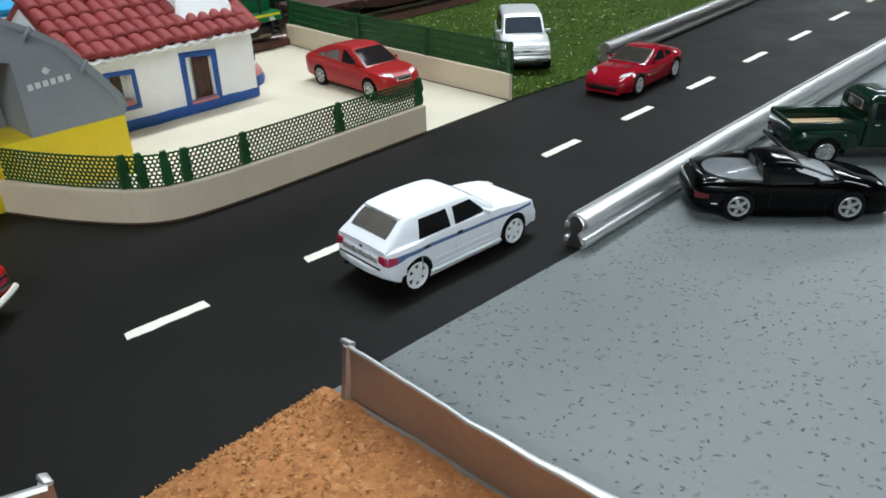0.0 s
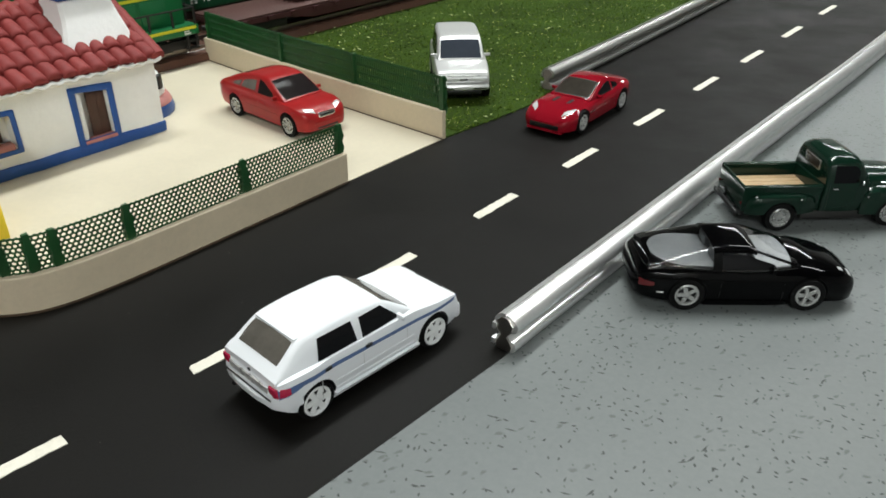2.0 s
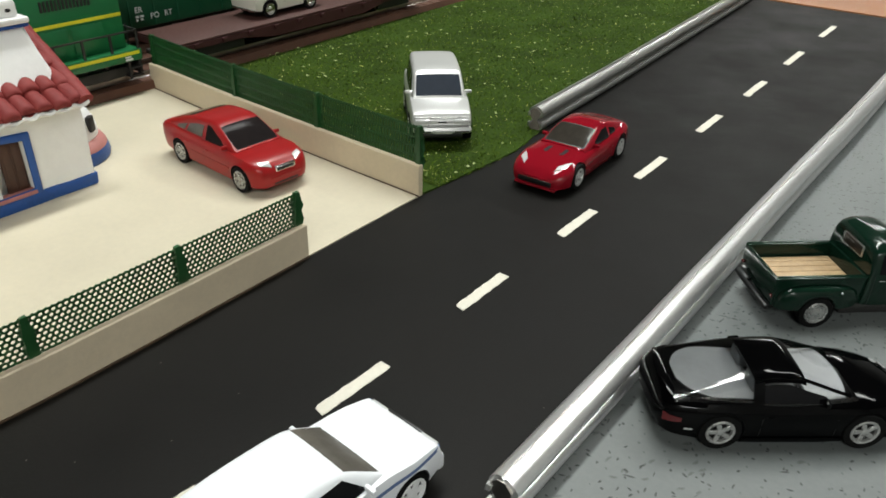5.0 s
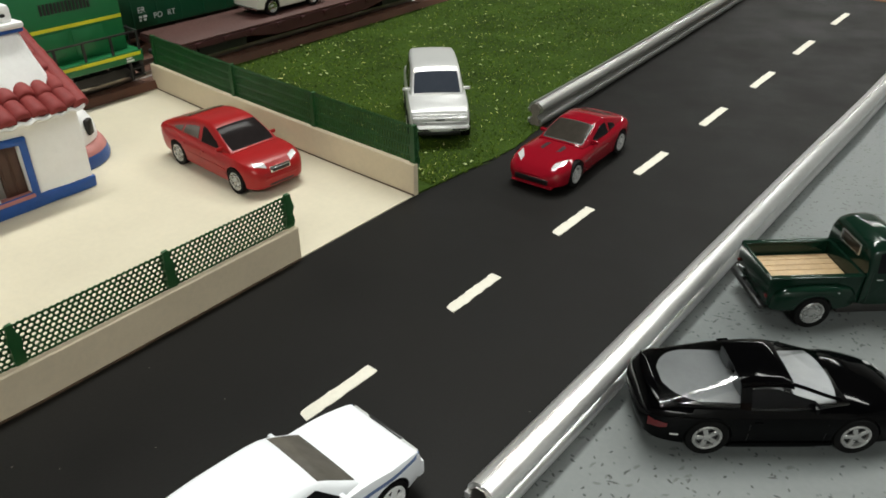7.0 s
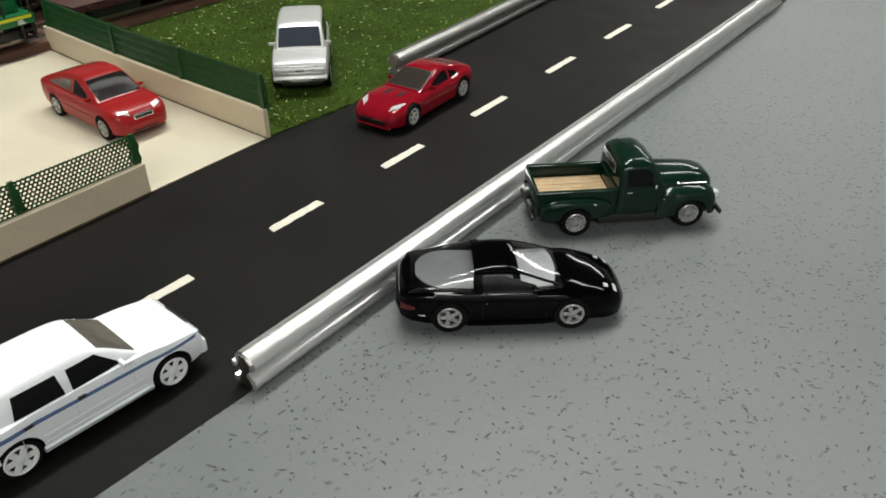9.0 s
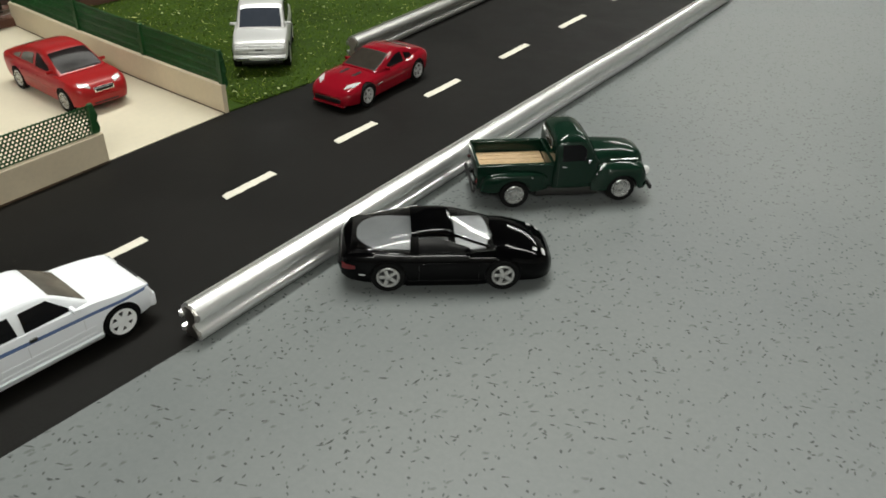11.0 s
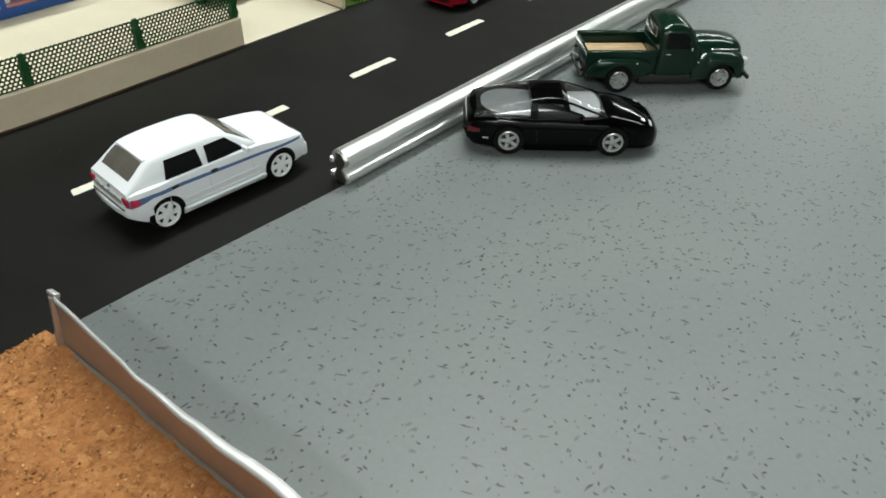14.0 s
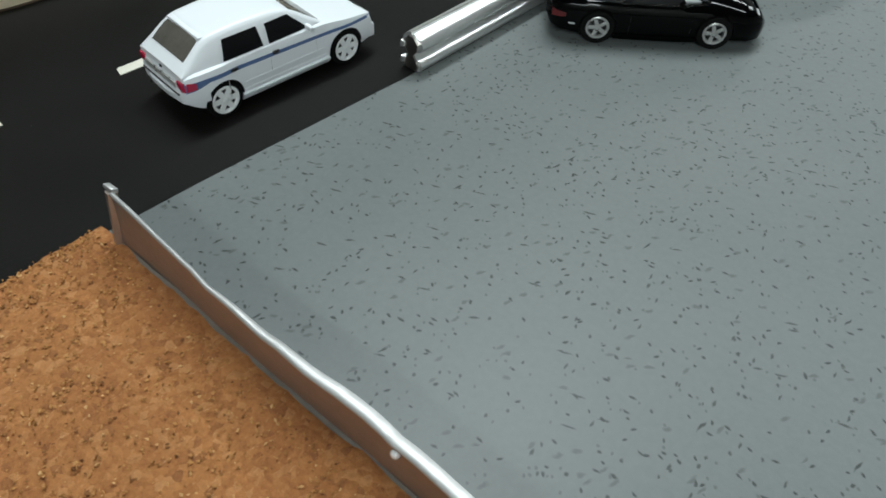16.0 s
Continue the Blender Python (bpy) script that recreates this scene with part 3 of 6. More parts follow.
fence(WALL_A, 0.745, 0.68, [(-9.6, -11.6), (-7.3, -10.3), (-4.32, -8.56), (-4.02, -8.20), (-3.76, -7.80), (-3.60, -7.36), (-3.5, -5.96), (-3.5, -3.28), (-3.5, -0.47)], -0.16,
      "dark green plastic mesh fence on a low beige wall")
fence(WALL_B[::-1], 0.70, 0.95, [(-3.6, 3.2), (-7.1, 3.32), (-10.6, 3.5), (-14.9, 3.84)], -0.17, "dark green plastic mesh fence between yard and grass", cell=0.088, thick=0.019, rows=4)


# grass
GRASS = [(-3.52, 3.35), (-3.42, 4.2), (-3.2, 7.0), (-3.38, 8.2), (-3.62, 10.0), (-4.2, 21.4), (-4.75, 31.3), (-14.6, 31.3), (-15.0, 18.0), (-14.9, 9.0), (-15.0, 3.95)]
sheet("lawn", [(x, y + 0.02) for x, y in GRASS], -0.26, 0.03, M_TURF, "dark green model grass mat beside the road", "lawn")


def grass():
    rng = random.Random(5)
    vs, fs = [], []

    def right_edge(y):
        pts = [(3.35, -3.52), (4.2, -3.40), (7.0, -3.15), (8.2, -3.36), (10.0, -3.7), (21.4, -4.3), (31.3, -4.85)]
        return spline(pts, y)[0]
    straw, sf = [], []
    while len(fs) < 52000:
        y = 3.9 + 27.2 * rng.random() ** 1.5
        x = -15.0 + rng.random() * (right_edge(y) + 15.0)
        if noise.noise(Vector((x * 0.8, y * 0.8, 0))) < -0.45 and rng.random() < 0.5:
            continue
        a = rng.random() * 6.283
        h = rng.uniform(0.02, 0.07)
        lean = rng.uniform(0.03, 0.12)
        w = rng.uniform(0.012, 0.022) * (2.2 if rng.random() < 0.08 else 1.0)
        c, s = math.cos(a), math.sin(a)
        k = len(vs)
        vs += [(x - s * w, y + c * w, 0.02), (x + s * w, y - c * w, 0.02), (x + c * lean, y + s * lean, 0.03 + h)]
        fs.append((k, k + 1, k + 2))
    while len(sf) < 900:
        y = 3.9 + 27.2 * rng.random() ** 1.5
        x = -15.0 + rng.random() * (right_edge(y) + 14.9)
        a, n = rng.random() * 6.283, rng.uniform(0.07, 0.20)
        c, s, w, z = math.cos(a), math.sin(a), rng.uniform(0.018, 0.04), rng.uniform(0.07, 0.11)
        k = len(straw)
        straw += [(x - s * w, y + c * w, z), (x + s * w, y - c * w, z), (x + c * n - s * n * 0.3, y + s * n + c * n * 0.3, z + rng.uniform(-0.02, 0.04)), (x + c * n * 0.5, y + s * n * 0.5, z + 0.03)]
        sf += [(k, k + 1, k + 3), (k, k + 3, k + 2)]
    me = bpy.data.meshes.new("straw_flecks")
    me.from_pydata([(x * S, y * S, z * S) for x, y, z in straw], [], sf)
    me.materials.append(M_STRAW)
    tagged(new("straw_flecks", me), "pale yellow-green dry flecks scattered over the grass", "grass", kind="stuff")
    me = bpy.data.meshes.new("grass")
    me.from_pydata([(x * S, y * S, z * S) for x, y, z in vs], [], fs)
    me.materials.append(M_BLADE)
    tagged(new("grass", me), "short green flock grass with pale yellow-green specks", "grass", kind="stuff")


grass()


# cork field
def cork():
    rng = random.Random(9)
    bm = bmesh.new()
    nx, ny = 110, 90
    grid = []
    for i in range(nx + 1):
        row = []
        for j in range(ny + 1):
            u, v = i / nx, j / ny
            x = 2.98 + u * 19.0
            y = float(np.interp(x, [3.50, 4.9, 6.9, 8.7, 9.6, 13.0, 22.0], [-9.41, -9.39, -9.39, -9.34, -9.36, -9.54, -9.93])) - v * 15.0
            if i == 0:
                x += noise.noise(Vector((0, y * 3.0, 0))) * 0.10 + noise.noise(Vector((5, y * 9.0, 0))) * 0.05
            z = 0.05 + 0.04 * noise.noise(Vector((x * 2.2, y * 2.2, 1))) + 0.03 * noise.noise(Vector((x * 6, y * 6, 4)))
            if i == 0:
                z = 0.004
            row.append(bm.verts.new((x, y, z)))
        grid.append(row)
    for i in range(nx):
        for j in range(ny):
            bm.faces.new((grid[i][j], grid[i + 1][j], grid[i + 1][j + 1], grid[i][j + 1]))
    tagged(mesh_object("cork_field", bm, M_CORK, smooth=60), "rough brown cork sheet standing for bare earth", "ground", kind="structure")
    vs, fs = [], []
    for _ in range(7000):
        x = 3.10 + rng.random() ** 1.3 * 9.0 if rng.random() > 0.06 else rng.uniform(2.97, 3.10)
        y = -9.56 - 0.02 * (x - 3.0) - rng.random() ** 1.2 * 6.5
        r = rng.uniform(0.016, 0.045)
        z = (0.06 if x > 3.1 else 0.02) + rng.uniform(-0.02, 0.03)
        k = len(vs)
        q = Euler((rng.random() * 6, rng.random() * 6, rng.random() * 6)).to_matrix()
        for c in ((1, 0, 0), (-1, 0, 0), (0, 0.8, 0), (0, -0.8, 0), (0, 0, 0.5), (0, 0, -0.5)):
            d = q @ (Vector(c) * r * rng.uniform(0.7, 1.2))
            vs.append(((x + d.x) * S, (y + d.y) * S, (z + d.z * 0.5) * S))
        fs += [tuple(k + n for n in f) for f in ((0, 2, 4), (2, 1, 4), (1, 3, 4), (3, 0, 4), (2, 0, 5), (1, 2, 5), (3, 1, 5), (0, 3, 5))]
    me = bpy.data.meshes.new("cork_granules")
    me.from_pydata(vs, [], fs)
    me.materials.append(M_GRAN)
    tagged(new("cork_granules", me), "loose brown cork granules on the cork sheet", "cork", kind="stuff")


def granule_material():
    m, nt, p = nodes("cork_granule")
    g = nt.nodes.new("ShaderNodeNewGeometry")
    nt.links.new(ramp(nt, g.outputs["Random Per Island"], [(0.0, (0.17, 0.064, 0.015)), (0.4, (0.37, 0.165, 0.044)), (0.9, (0.47, 0.23, 0.07)), (1.0, (0.60, 0.36, 0.15))]), p.inputs["Base Color"])
    p.inputs["Roughness"].default_value = 0.85
    bump(nt, p, noise_tex(nt, 30.0), 0.02)
    return m


M_GRAN = granule_material()
cork()


# ---- crash barriers and metal strips ----
# the folded sheet: two ribs on the parking side, a lapped seam along the crest, a flatter face to the road
W_BEAM = [(0.14, 0.0), (0.195, 0.03), (0.222, 0.09), (0.222, 0.15), (0.195, 0.205), (0.12, 0.235), (0.05, 0.262), (0.025, 0.30), (0.05, 0.342), (0.14, 0.378), (0.212, 0.425), (0.242, 0.485), (0.238, 0.55), (0.20, 0.615), (0.145, 0.66), (0.075, 0.692), (0.022, 0.70), (0.012, 0.672), (-0.004, 0.672),
          (-0.012, 0.718), (-0.08, 0.705), (-0.15, 0.665), (-0.20, 0.595), (-0.215, 0.50), (-0.195, 0.43), (-0.12, 0.375), (-0.085, 0.32), (-0.12, 0.262), (-0.185, 0.205), (-0.20, 0.10), (-0.15, 0.0)]


def barrier(path, label, metal):
    g = thing("crash_barrier", 0, 0, 0, 0, label, "guard rail", "crash barriers")
    p = smooth_path(path, 0.22)
    bm = bmesh.new()
    rings = []
    for i, q in enumerate(p):
        d = (p[min(i + 1, len(p) - 1)] - p[max(i - 1, 0)]).normalized()
        side = Vector((d.y, -d.x))
        ring = []
        for k, (u, v) in enumerate(W_BEAM):
            e = 0.008 * noise.noise(Vector((q.y * 0.30, k * 0.15, 2.0))) + 0.001 * noise.noise(Vector((q.y * 1.6, k * 0.2, 7.0)))
            ends = 0.03 * noise.noise(Vector((k * 2.1, 0.3, 1))) if i in (0, len(p) - 1) else 0.0
            w = (u + math.copysign(e, u)) * 1.0
            ring.append((q.x + side.x * w + d.x * ends, q.y + side.y * w + d.y * ends, v + e * 0.4 + 0.002))
        rings.append(ring)
    loft(bm, rings)
    part("beam", bm, metal, g, smooth=50)
    # the folded seam along the crest
    bm = bmesh.new()
    sweep(bm, p, [(-0.022, 0.70), (-0.012, 0.70), (-0.010, 0.728), (-0.020, 0.728)], 0.012)
    part("folded_seam", bm, M_STEEL, g)
    # the dark hollow and the torn tongue at the open end
    q, d = p[0], (p[1] - p[0]).normalized()
    side = Vector((d.y, -d.x))
    bm = bmesh.new()
    plate = [(0.13, 0.02), (0.165, 0.12), (0.10, 0.24), (0.06, 0.31), (0.15, 0.43), (0.17, 0.54), (0.06, 0.66)]
    plate += [(-u, v) for u, v in plate[::-1]]
    loft(bm, [[(q.x + side.x * u - d.x * e, q.y + side.y * u - d.y * e, v) for u, v in plate] for e in (0.0, 0.036)])
    part("hollow_end", wobble(bm, 0.012, 9), M_GLUE if metal == M_DULL else M_STEEL, g)
    bm = bmesh.new()
    for z in (0.16, 0.47):
        loft(bm, [[(q.x + side.x * (u - 0.17) - d.x * e, q.y + side.y * (u - 0.17) - d.y * e, z + w) for u, w in ((-0.04, -0.06), (0.03, -0.045), (0.03, 0.04), (-0.04, 0.06))] for e in (-0.05, 0.05, 0.07)])
    part("bent_end", wobble(bm, 0.02, 8), metal, g)
    return g


barrier([(3.33, -3.52), (3.38, 0.0), (3.40, 3.0), (3.50, 10.0), (3.63, 15.0), (3.66, 20.0), (3.70, 23.6)], "crumpled aluminium crash barrier with two ribs beside the parking ground", M_ALU)
barrier([(-3.66, 8.75), (-3.86, 14.0), (-4.25, 21.0), (-4.75, 30.9)], "dull aluminium crash barrier with two ribs beside the grass", M_DULL)


def strip(path, high, label, lean=0.0, spread=False):
    g = thing("metal_strip", 0, 0, 0, 0, label, "metal edging", "metal strips")
    p = smooth_path(path, 0.2, 1)
    rings, lips = [], []
    for i, q in enumerate(p):
        d = (p[min(i + 1, len(p) - 1)] - p[max(i - 1, 0)]).normalized()
        n = Vector((-d.y, d.x))
        w = 0.02 * noise.noise(Vector((q.x * 0.9, q.y, 2.0))) + 0.03 * noise.noise(Vector((q.x * 2.3, q.y, 5.0)))

        def pt(u, v):
            o = u + (lean * max(0.0, 1.0 - (q.x - 3.5) / 2.6) - (0.075 if spread else 0.0)) * v + w * v
            return (q.x + n.x * o, q.y + n.y * o, v)
        h = high * (1 + 0.02 * noise.noise(Vector((q.x * 1.7, 1, 1))))
        rings.append([pt(0.0, 0.0), pt(0.035, 0.0), pt(0.035, h), pt(0.0, h)])
        b = 0.45 + 0.85 * min(1.0, max(0.0, (q.x - 5.6) / 2.4)) if spread else 1.0
        lips.append([pt(-0.01, h - 0.02), pt(0.06 * b, h - 0.03), pt(0.105 * b, h - 0.015), pt(0.115 * b, h + 0.005), pt(0.07 * b, h + 0.026), pt(0.0, h + 0.022), pt(-0.015, h)])
    part("web", loft(bmesh.new(), rings), M_STRIP, g)
    if spread:
        part("glue_line", sweep(bmesh.new(), [Vector((q.x, q.y)) for q in p], [(0.005, 0.015), (0.055, 0.03), (0.045, 0.055), (0.005, 0.075)], 0.25), M_GLUE, g, "grey line of glue along the foot")
    part("rolled_lip", loft(bmesh.new(), lips), M_LIP, g, "bright rolled upper lip", 60)
    q = p[0]
    bm = bmesh.new()
    loft(bm, [[(q.x + a, q.y + b + lean * z, z) for a, b in ((-0.10, -0.07), (0.0, -0.09), (0.05, -0.04), (0.05, 0.035), (-0.04, 0.04), (-0.10, 0.0))] for z in (0.0, high * 0.35, high * 0.7, high)])
    part("bent_end", wobble(bm, 0.015, 5), M_STRIP, g)
    bm = bmesh.new()
    box(bm, -0.14, 0.06, -0.05, 0.06, -0.035, 0.03, 0.02, Matrix.Translation((q.x - 0.03, q.y + lean * high, high + 0.02)) @ Matrix.Rotation(-0.3, 4, "X"))
    part("end_tab", wobble(bm, 0.02, 9), M_LIP, g)
    return g


STRIP_A = strip([(3.50, -9.40), (4.9, -9.38), (6.0, -9.40), (7.0, -9.38), (8.7, -9.33), (9.6, -9.35), (13.0, -9.53), (22.0, -9.92)], 0.88, "upright aluminium strip with a rolled lip between cork and paving", 0.15, True)
bm = bmesh.new()
bmesh.ops.create_icosphere(bm, subdivisions=2, radius=0.06)
bm.transform(Matrix.Translation((8.76, -9.43, 0.80)))
part("screw_head", bm, M_LAMP, STRIP_A)
strip([(2.86, -13.1), (2.62, -13.7), (2.1, -15.0), (1.5, -17.0)], 0.80, "short upright aluminium strip beside the cork field", 0.0)


# ---- vehicles ----
def wheel(parent, x, y, r, side, rim_mat, width=0.19, spokes=5, style="spoke", fat=0.115, lip=0.67):
    """A tyre with its rim; side is +1 or -1 for the outer face."""
    w = part("wheel", lathe(bmesh.new(), [(r * (lip - 0.01), -width / 2), (r * 0.93, -width / 2), (r, -width * 0.32), (r, width * 0.32), (r * 0.97, width * 0.47), (r * (lip + 0.6 * (1 - lip)), width / 2), (r * (lip + 0.01), width * 0.46), (r * (lip - 0.01), width * 0.2)], 28), M_TYRE, parent)
    w.location = (x * S, y * S, r * S)
    if side < 0:
        w.rotation_euler = (0, 0, math.pi)
    bm = bmesh.new()
    lathe(bm, [(r * lip, width * 0.30), (r * lip, width * 0.49), (r * (lip - 0.04), width * 0.53), (r * (lip - 0.13), width * 0.49), (r * (lip - 0.16), width * 0.27)], 28)
    if style == "spoke":
        for k in range(spokes):
            m = Matrix.Rotation(2 * math.pi * k / spokes, 4, "Y")
            box(bm, r * 0.08, r * (lip - 0.05), width * 0.30, width * 0.46, -r * fat, r * fat, 0.008, m, 1)
        lathe(bm, [(r * 0.17, width * 0.3), (r * 0.17, width * 0.48), (r * 0.10, width * 0.52), (0.0001, width * 0.52)], 16)
    else:
        lathe(bm, [(r * 0.56, width * 0.30), (r * 0.48, width * 0.46), (r * 0.30, width * 0.42), (r * 0.26, width * 0.52), (r * 0.12, width * 0.58), (0.0001, width * 0.58)], 24)
    part("rim", bm, rim_mat, w)
    if style == "spoke":
        bm = bmesh.new()
        lathe(bm, [(r * (lip - 0.07), width * 0.26), (0.0001, width * 0.24)], 20)
        part("brake_disc", bm, M_TRIM, w)
    return w


class Car:
    """A die-cast car: a lofted body, a cabin, and plates that follow their surfaces. It points along +x."""

    def __init__(self, thing_ob, paint, stations, cabin, belt, wb, tumble, axle, track, r, rim, style="spoke", spokes=5, boxy=0.0, arch=0.045, canopy=None, rear_in=0.0, lip=0.67):
        self.ob, self.st, self.cab, self.belt, self.wb, self.tumble = thing_ob, stations, cabin, belt, wb, tumble
        self.boxy = boxy
        self.paint = paint
        n = 46
        x0, x1 = stations[0][0], stations[-1][0]
        xs = sorted({x0 + (x1 - x0) * k / n for k in range(n + 1)} | {s[0] for s in stations})
        xs = [x for i, x in enumerate(xs) if i == 0 or x - xs[i - 1] > 0.012 or x == x1]
        bm = loft(bmesh.new(), [self.ring(x) for x in xs])
        body = part("body", bm, [paint, M_TRIM], thing_ob, smooth=38)
        cut = bmesh.new()
        for ax in axle:
            for s in (-1, 1):
                lo, hi = sorted((s * (track - 0.16), s * (track + 0.5)))
                prism(cut, [(ax + (r + arch) * math.cos(a), r + 0.01 + (r + arch) * math.sin(a)) for a in [2 * math.pi * k / 28 for k in range(28)]], "y", lo, hi)
        bmesh.ops.recalc_face_normals(cut, faces=cut.faces)
        cut.transform(Matrix.Scale(S, 4))
        cm = bpy.data.meshes.new("well")
        cut.to_mesh(cm)
        cut.free()
        cm.materials.append(M_TRIM)
        co = new("well", cm)
        co.parent = thing_ob
        b = body.modifiers.new("wells", "BOOLEAN")
        b.operation, b.object, b.solver, b.material_mode = "DIFFERENCE", co, "EXACT", "TRANSFER"
        bpy.context.view_layer.update()
        me = bpy.data.meshes.new_from_object(body.evaluated_get(bpy.context.evaluated_depsgraph_get()))
        body.modifiers.clear()
        body.data = me
        me.polygons.foreach_set("use_smooth", [True] * len(me.polygons))
        me.set_sharp_from_angle(angle=radians(38))
        bpy.data.objects.remove(co)
        c0, c1 = cabin[0][0], cabin[-1][0]
        xs = [c0 + (c1 - c0) * k / 40 for k in range(41)]
        shell = part("cabin", loft(bmesh.new(), [self.cabin_ring(x) for x in xs]), canopy or paint, thing_ob, "clear plastic canopy" if canopy else "", 42)
        shell.visible_shadow = canopy is None
        for ax in axle:
            for s in (-1, 1):
                wheel(thing_ob, ax, s * (track - 0.09 - (rear_in if ax < 0 else 0.0)), r, s, rim, 0.19, spokes, style, 0.15 if lip > 0.7 else 0.115, lip)
        part("underbody", boxes((axle[0] - 0.3, axle[1] + 0.3, -track + 0.25, track - 0.25, 0.13, 0.24, 0.03)), M_TRIM, thing_ob)

    def ring(self, x):
        w, zb, zs, zt = spline(self.st, x)
        b = self.boxy
        h = zs - zb
        half = [(w * 0.86, zb), (w * 0.95, zb + h * 0.06), (w * (0.985 + 0.01 * b), zb + h * 0.25), (w, zb + h * 0.5), (w, zb + h * 0.72), (w * (0.975 + 0.015 * b), zb + h * 0.92), (w * (0.92 + 0.05 * b), zs + (zt - zs) * 0.35), (w * (0.78 + 0.1 * b), zs + (zt - zs) * 0.75), (w * 0.45, zt - 0.006)]
        return [(x, 0.0, zb)] + [(x, y, z) for y, z in half] + [(x, 0.0, zt)] + [(x, -y, z) for y, z in half[::-1]]

    def side_y(self, x, z):
        w, zb, zs, zt = spline(self.st, x)
        pts = [(p[2], p[1]) for p in self.ring(x)[1:8]]
        pts = sorted(pts)
        return float(np.interp(z, [a for a, _ in pts], [c for _, c in pts]))

    def top_z(self, x, y):
        pts = sorted((p[1], p[2]) for p in self.ring(x)[6:11])
        return float(np.interp(abs(y), [a for a, _ in pts], [c for _, c in pts]))

    def cabin_z(self, x):
        return spline(self.cab, x)[0]

    def cabin_half(self, x, z):
        c0, c1 = self.cab[0][0], self.cab[-1][0]
        t = (x - c0) / (c1 - c0)
        plan = self.wb * (1 - 0.10 * abs(2 * t - 1) ** 3)
        return plan - self.tumble * max(0.0, z - self.belt)

    def cabin_ring(self, x):
        z = self.cabin_z(x)
        h = max(0.02, z - self.belt)
        rr = min(0.07, h * 0.4)
        a, m, b = self.cabin_half(x, self.belt), self.cabin_half(x, z - rr), self.cabin_half(x, z - rr * 0.25) - rr * 0.35
        d = self.belt - 0.14
        half = [(a, d), (a, self.belt), ((a + m) / 2 + 0.006, (self.belt + z - rr) / 2), (m, z - rr), (b, z - rr * 0.2), (b - rr * 0.9, z + 0.004), (b * 0.5, z + 0.016)]
        return [(x, 0.0, d)] + [(x, y, q) for y, q in half] + [(x, 0.0, z + 0.02)] + [(x, -y, q) for y, q in half[::-1]]

    def top_y(self, x, y):
        pts = sorted((p[1], p[2]) for p in self.cabin_ring(x)[4:9])
        return float(np.interp(abs(y), [a for a, _ in pts], [c for _, c in pts]))

    # plates
    def screen(self, name, xa, xb, material, inset=0.07, label="", lift=0.006, ra=0.0, rb=0.0, na=0.0):
        """A windscreen or rear window, between two stations of the cabin's top."""
        def f(u, v):
            # ra and rb round the two ends, na narrows the first one
            e = 2 * u - 1
            k = ra if e < 0 else rb
            x = xa + (xb - xa) * (0.5 + 0.5 * e * math.sqrt(1 - 0.5 * k * (2 * v - 1) ** 2))
            w = (self.cabin_half(x, self.cabin_z(x)) - inset - na * (1 - u)) * math.sqrt(1 - k * e * e * 0.75)
            y = (2 * v - 1) * w
            return (x, y, self.top_y(x, y))
        return part(name, patch(f, 14, 14, lift, (0, 0, 0.3)), material, self.ob, label)

    def side_window(self, xa, xb, material, side, low=0.03, top=0.10, slope_a=0.0, slope_b=0.0, label="", peak=9.0):
        """A side window from station xa to xb; its ends may slope."""
        def f(u, v):
            zl = self.belt + low
            x = xa + (xb - xa) * u
            zh = peak if peak < 9 else max(zl + 0.012, self.cabin_z(x) - top)
            z = zl + (zh - zl) * v
            x += (slope_a * (1 - u) + slope_b * u) * v * (zh - zl)
            zc = self.cabin_z(x)
            z = min(z, zc - top * 0.9)
            a = self.cabin_half(x, self.belt)
            rr = min(0.07, max(0.02, zc - self.belt) * 0.4)
            m = self.cabin_half(x, zc - rr)
            q = (z - self.belt) / max(0.02, zc - rr - self.belt)
            y = a + (m - a) * min(1, max(0, q)) + 0.012 * (1 - abs(2 * min(1, max(0, q)) - 1))
            return (x, side * y, z)
        return part("side_window", patch(f, 8, 5, 0.006, (0, 0, self.belt), 0.02), material, self.ob, label)

    def flank(self, name, xa, xb, za, zb, material, side, lift=0.006, za2=None, zb2=None, label=""):
        za2, zb2 = za if za2 is None else za2, zb if zb2 is None else zb2
        n = max(2, int(abs(xb - xa) / 0.1))

        def f(u, v):
            x = xa + (xb - xa) * u
            lo, hi = za + (za2 - za) * u, zb + (zb2 - zb) * u
            z = lo + (hi - lo) * v
            return (x, side * self.side_y(x, z), z)
        return part(name, patch(f, n, 3, lift, (0, 0, 0.4), 0.015), material, self.ob, label)

    def lid(self, name, xa, xb, ya, yb, material, lift=0.006, label="", xa2=None, xb2=None):
        xa2, xb2 = xa if xa2 is None else xa2, xb if xb2 is None else xb2

        def f(u, v):
            y = ya + (yb - ya) * v
            a, b = xa + (xa2 - xa) * v, xb + (xb2 - xb) * v
            x = a + (b - a) * u
            return (x, y, self.top_z(x, y))
        return part(name, patch(f, 5, 5, lift, (0, 0, 0.2), 0.015), material, self.ob, label)

    def seams(self, xs, low=0.24, material=None, half=0.005):
        for side in (-1, 1):
            for x in xs:
                self.flank("door_seam", x - half, x + half, low, self.belt - 0.03, material or M_TRIM, side, 0.002)

    def handles(self, xs, z, material, half=0.014):
        for side in (-1, 1):
            for x in xs:
                y = self.side_y(x, z)
                bm = bmesh.new()
                box(bm, x - 0.06, x + 0.06, *sorted((side * (y - 0.01), side * (y + 0.022))), z - half, z + half, 0.006)
                part("door_handle", bm, material, self.ob)

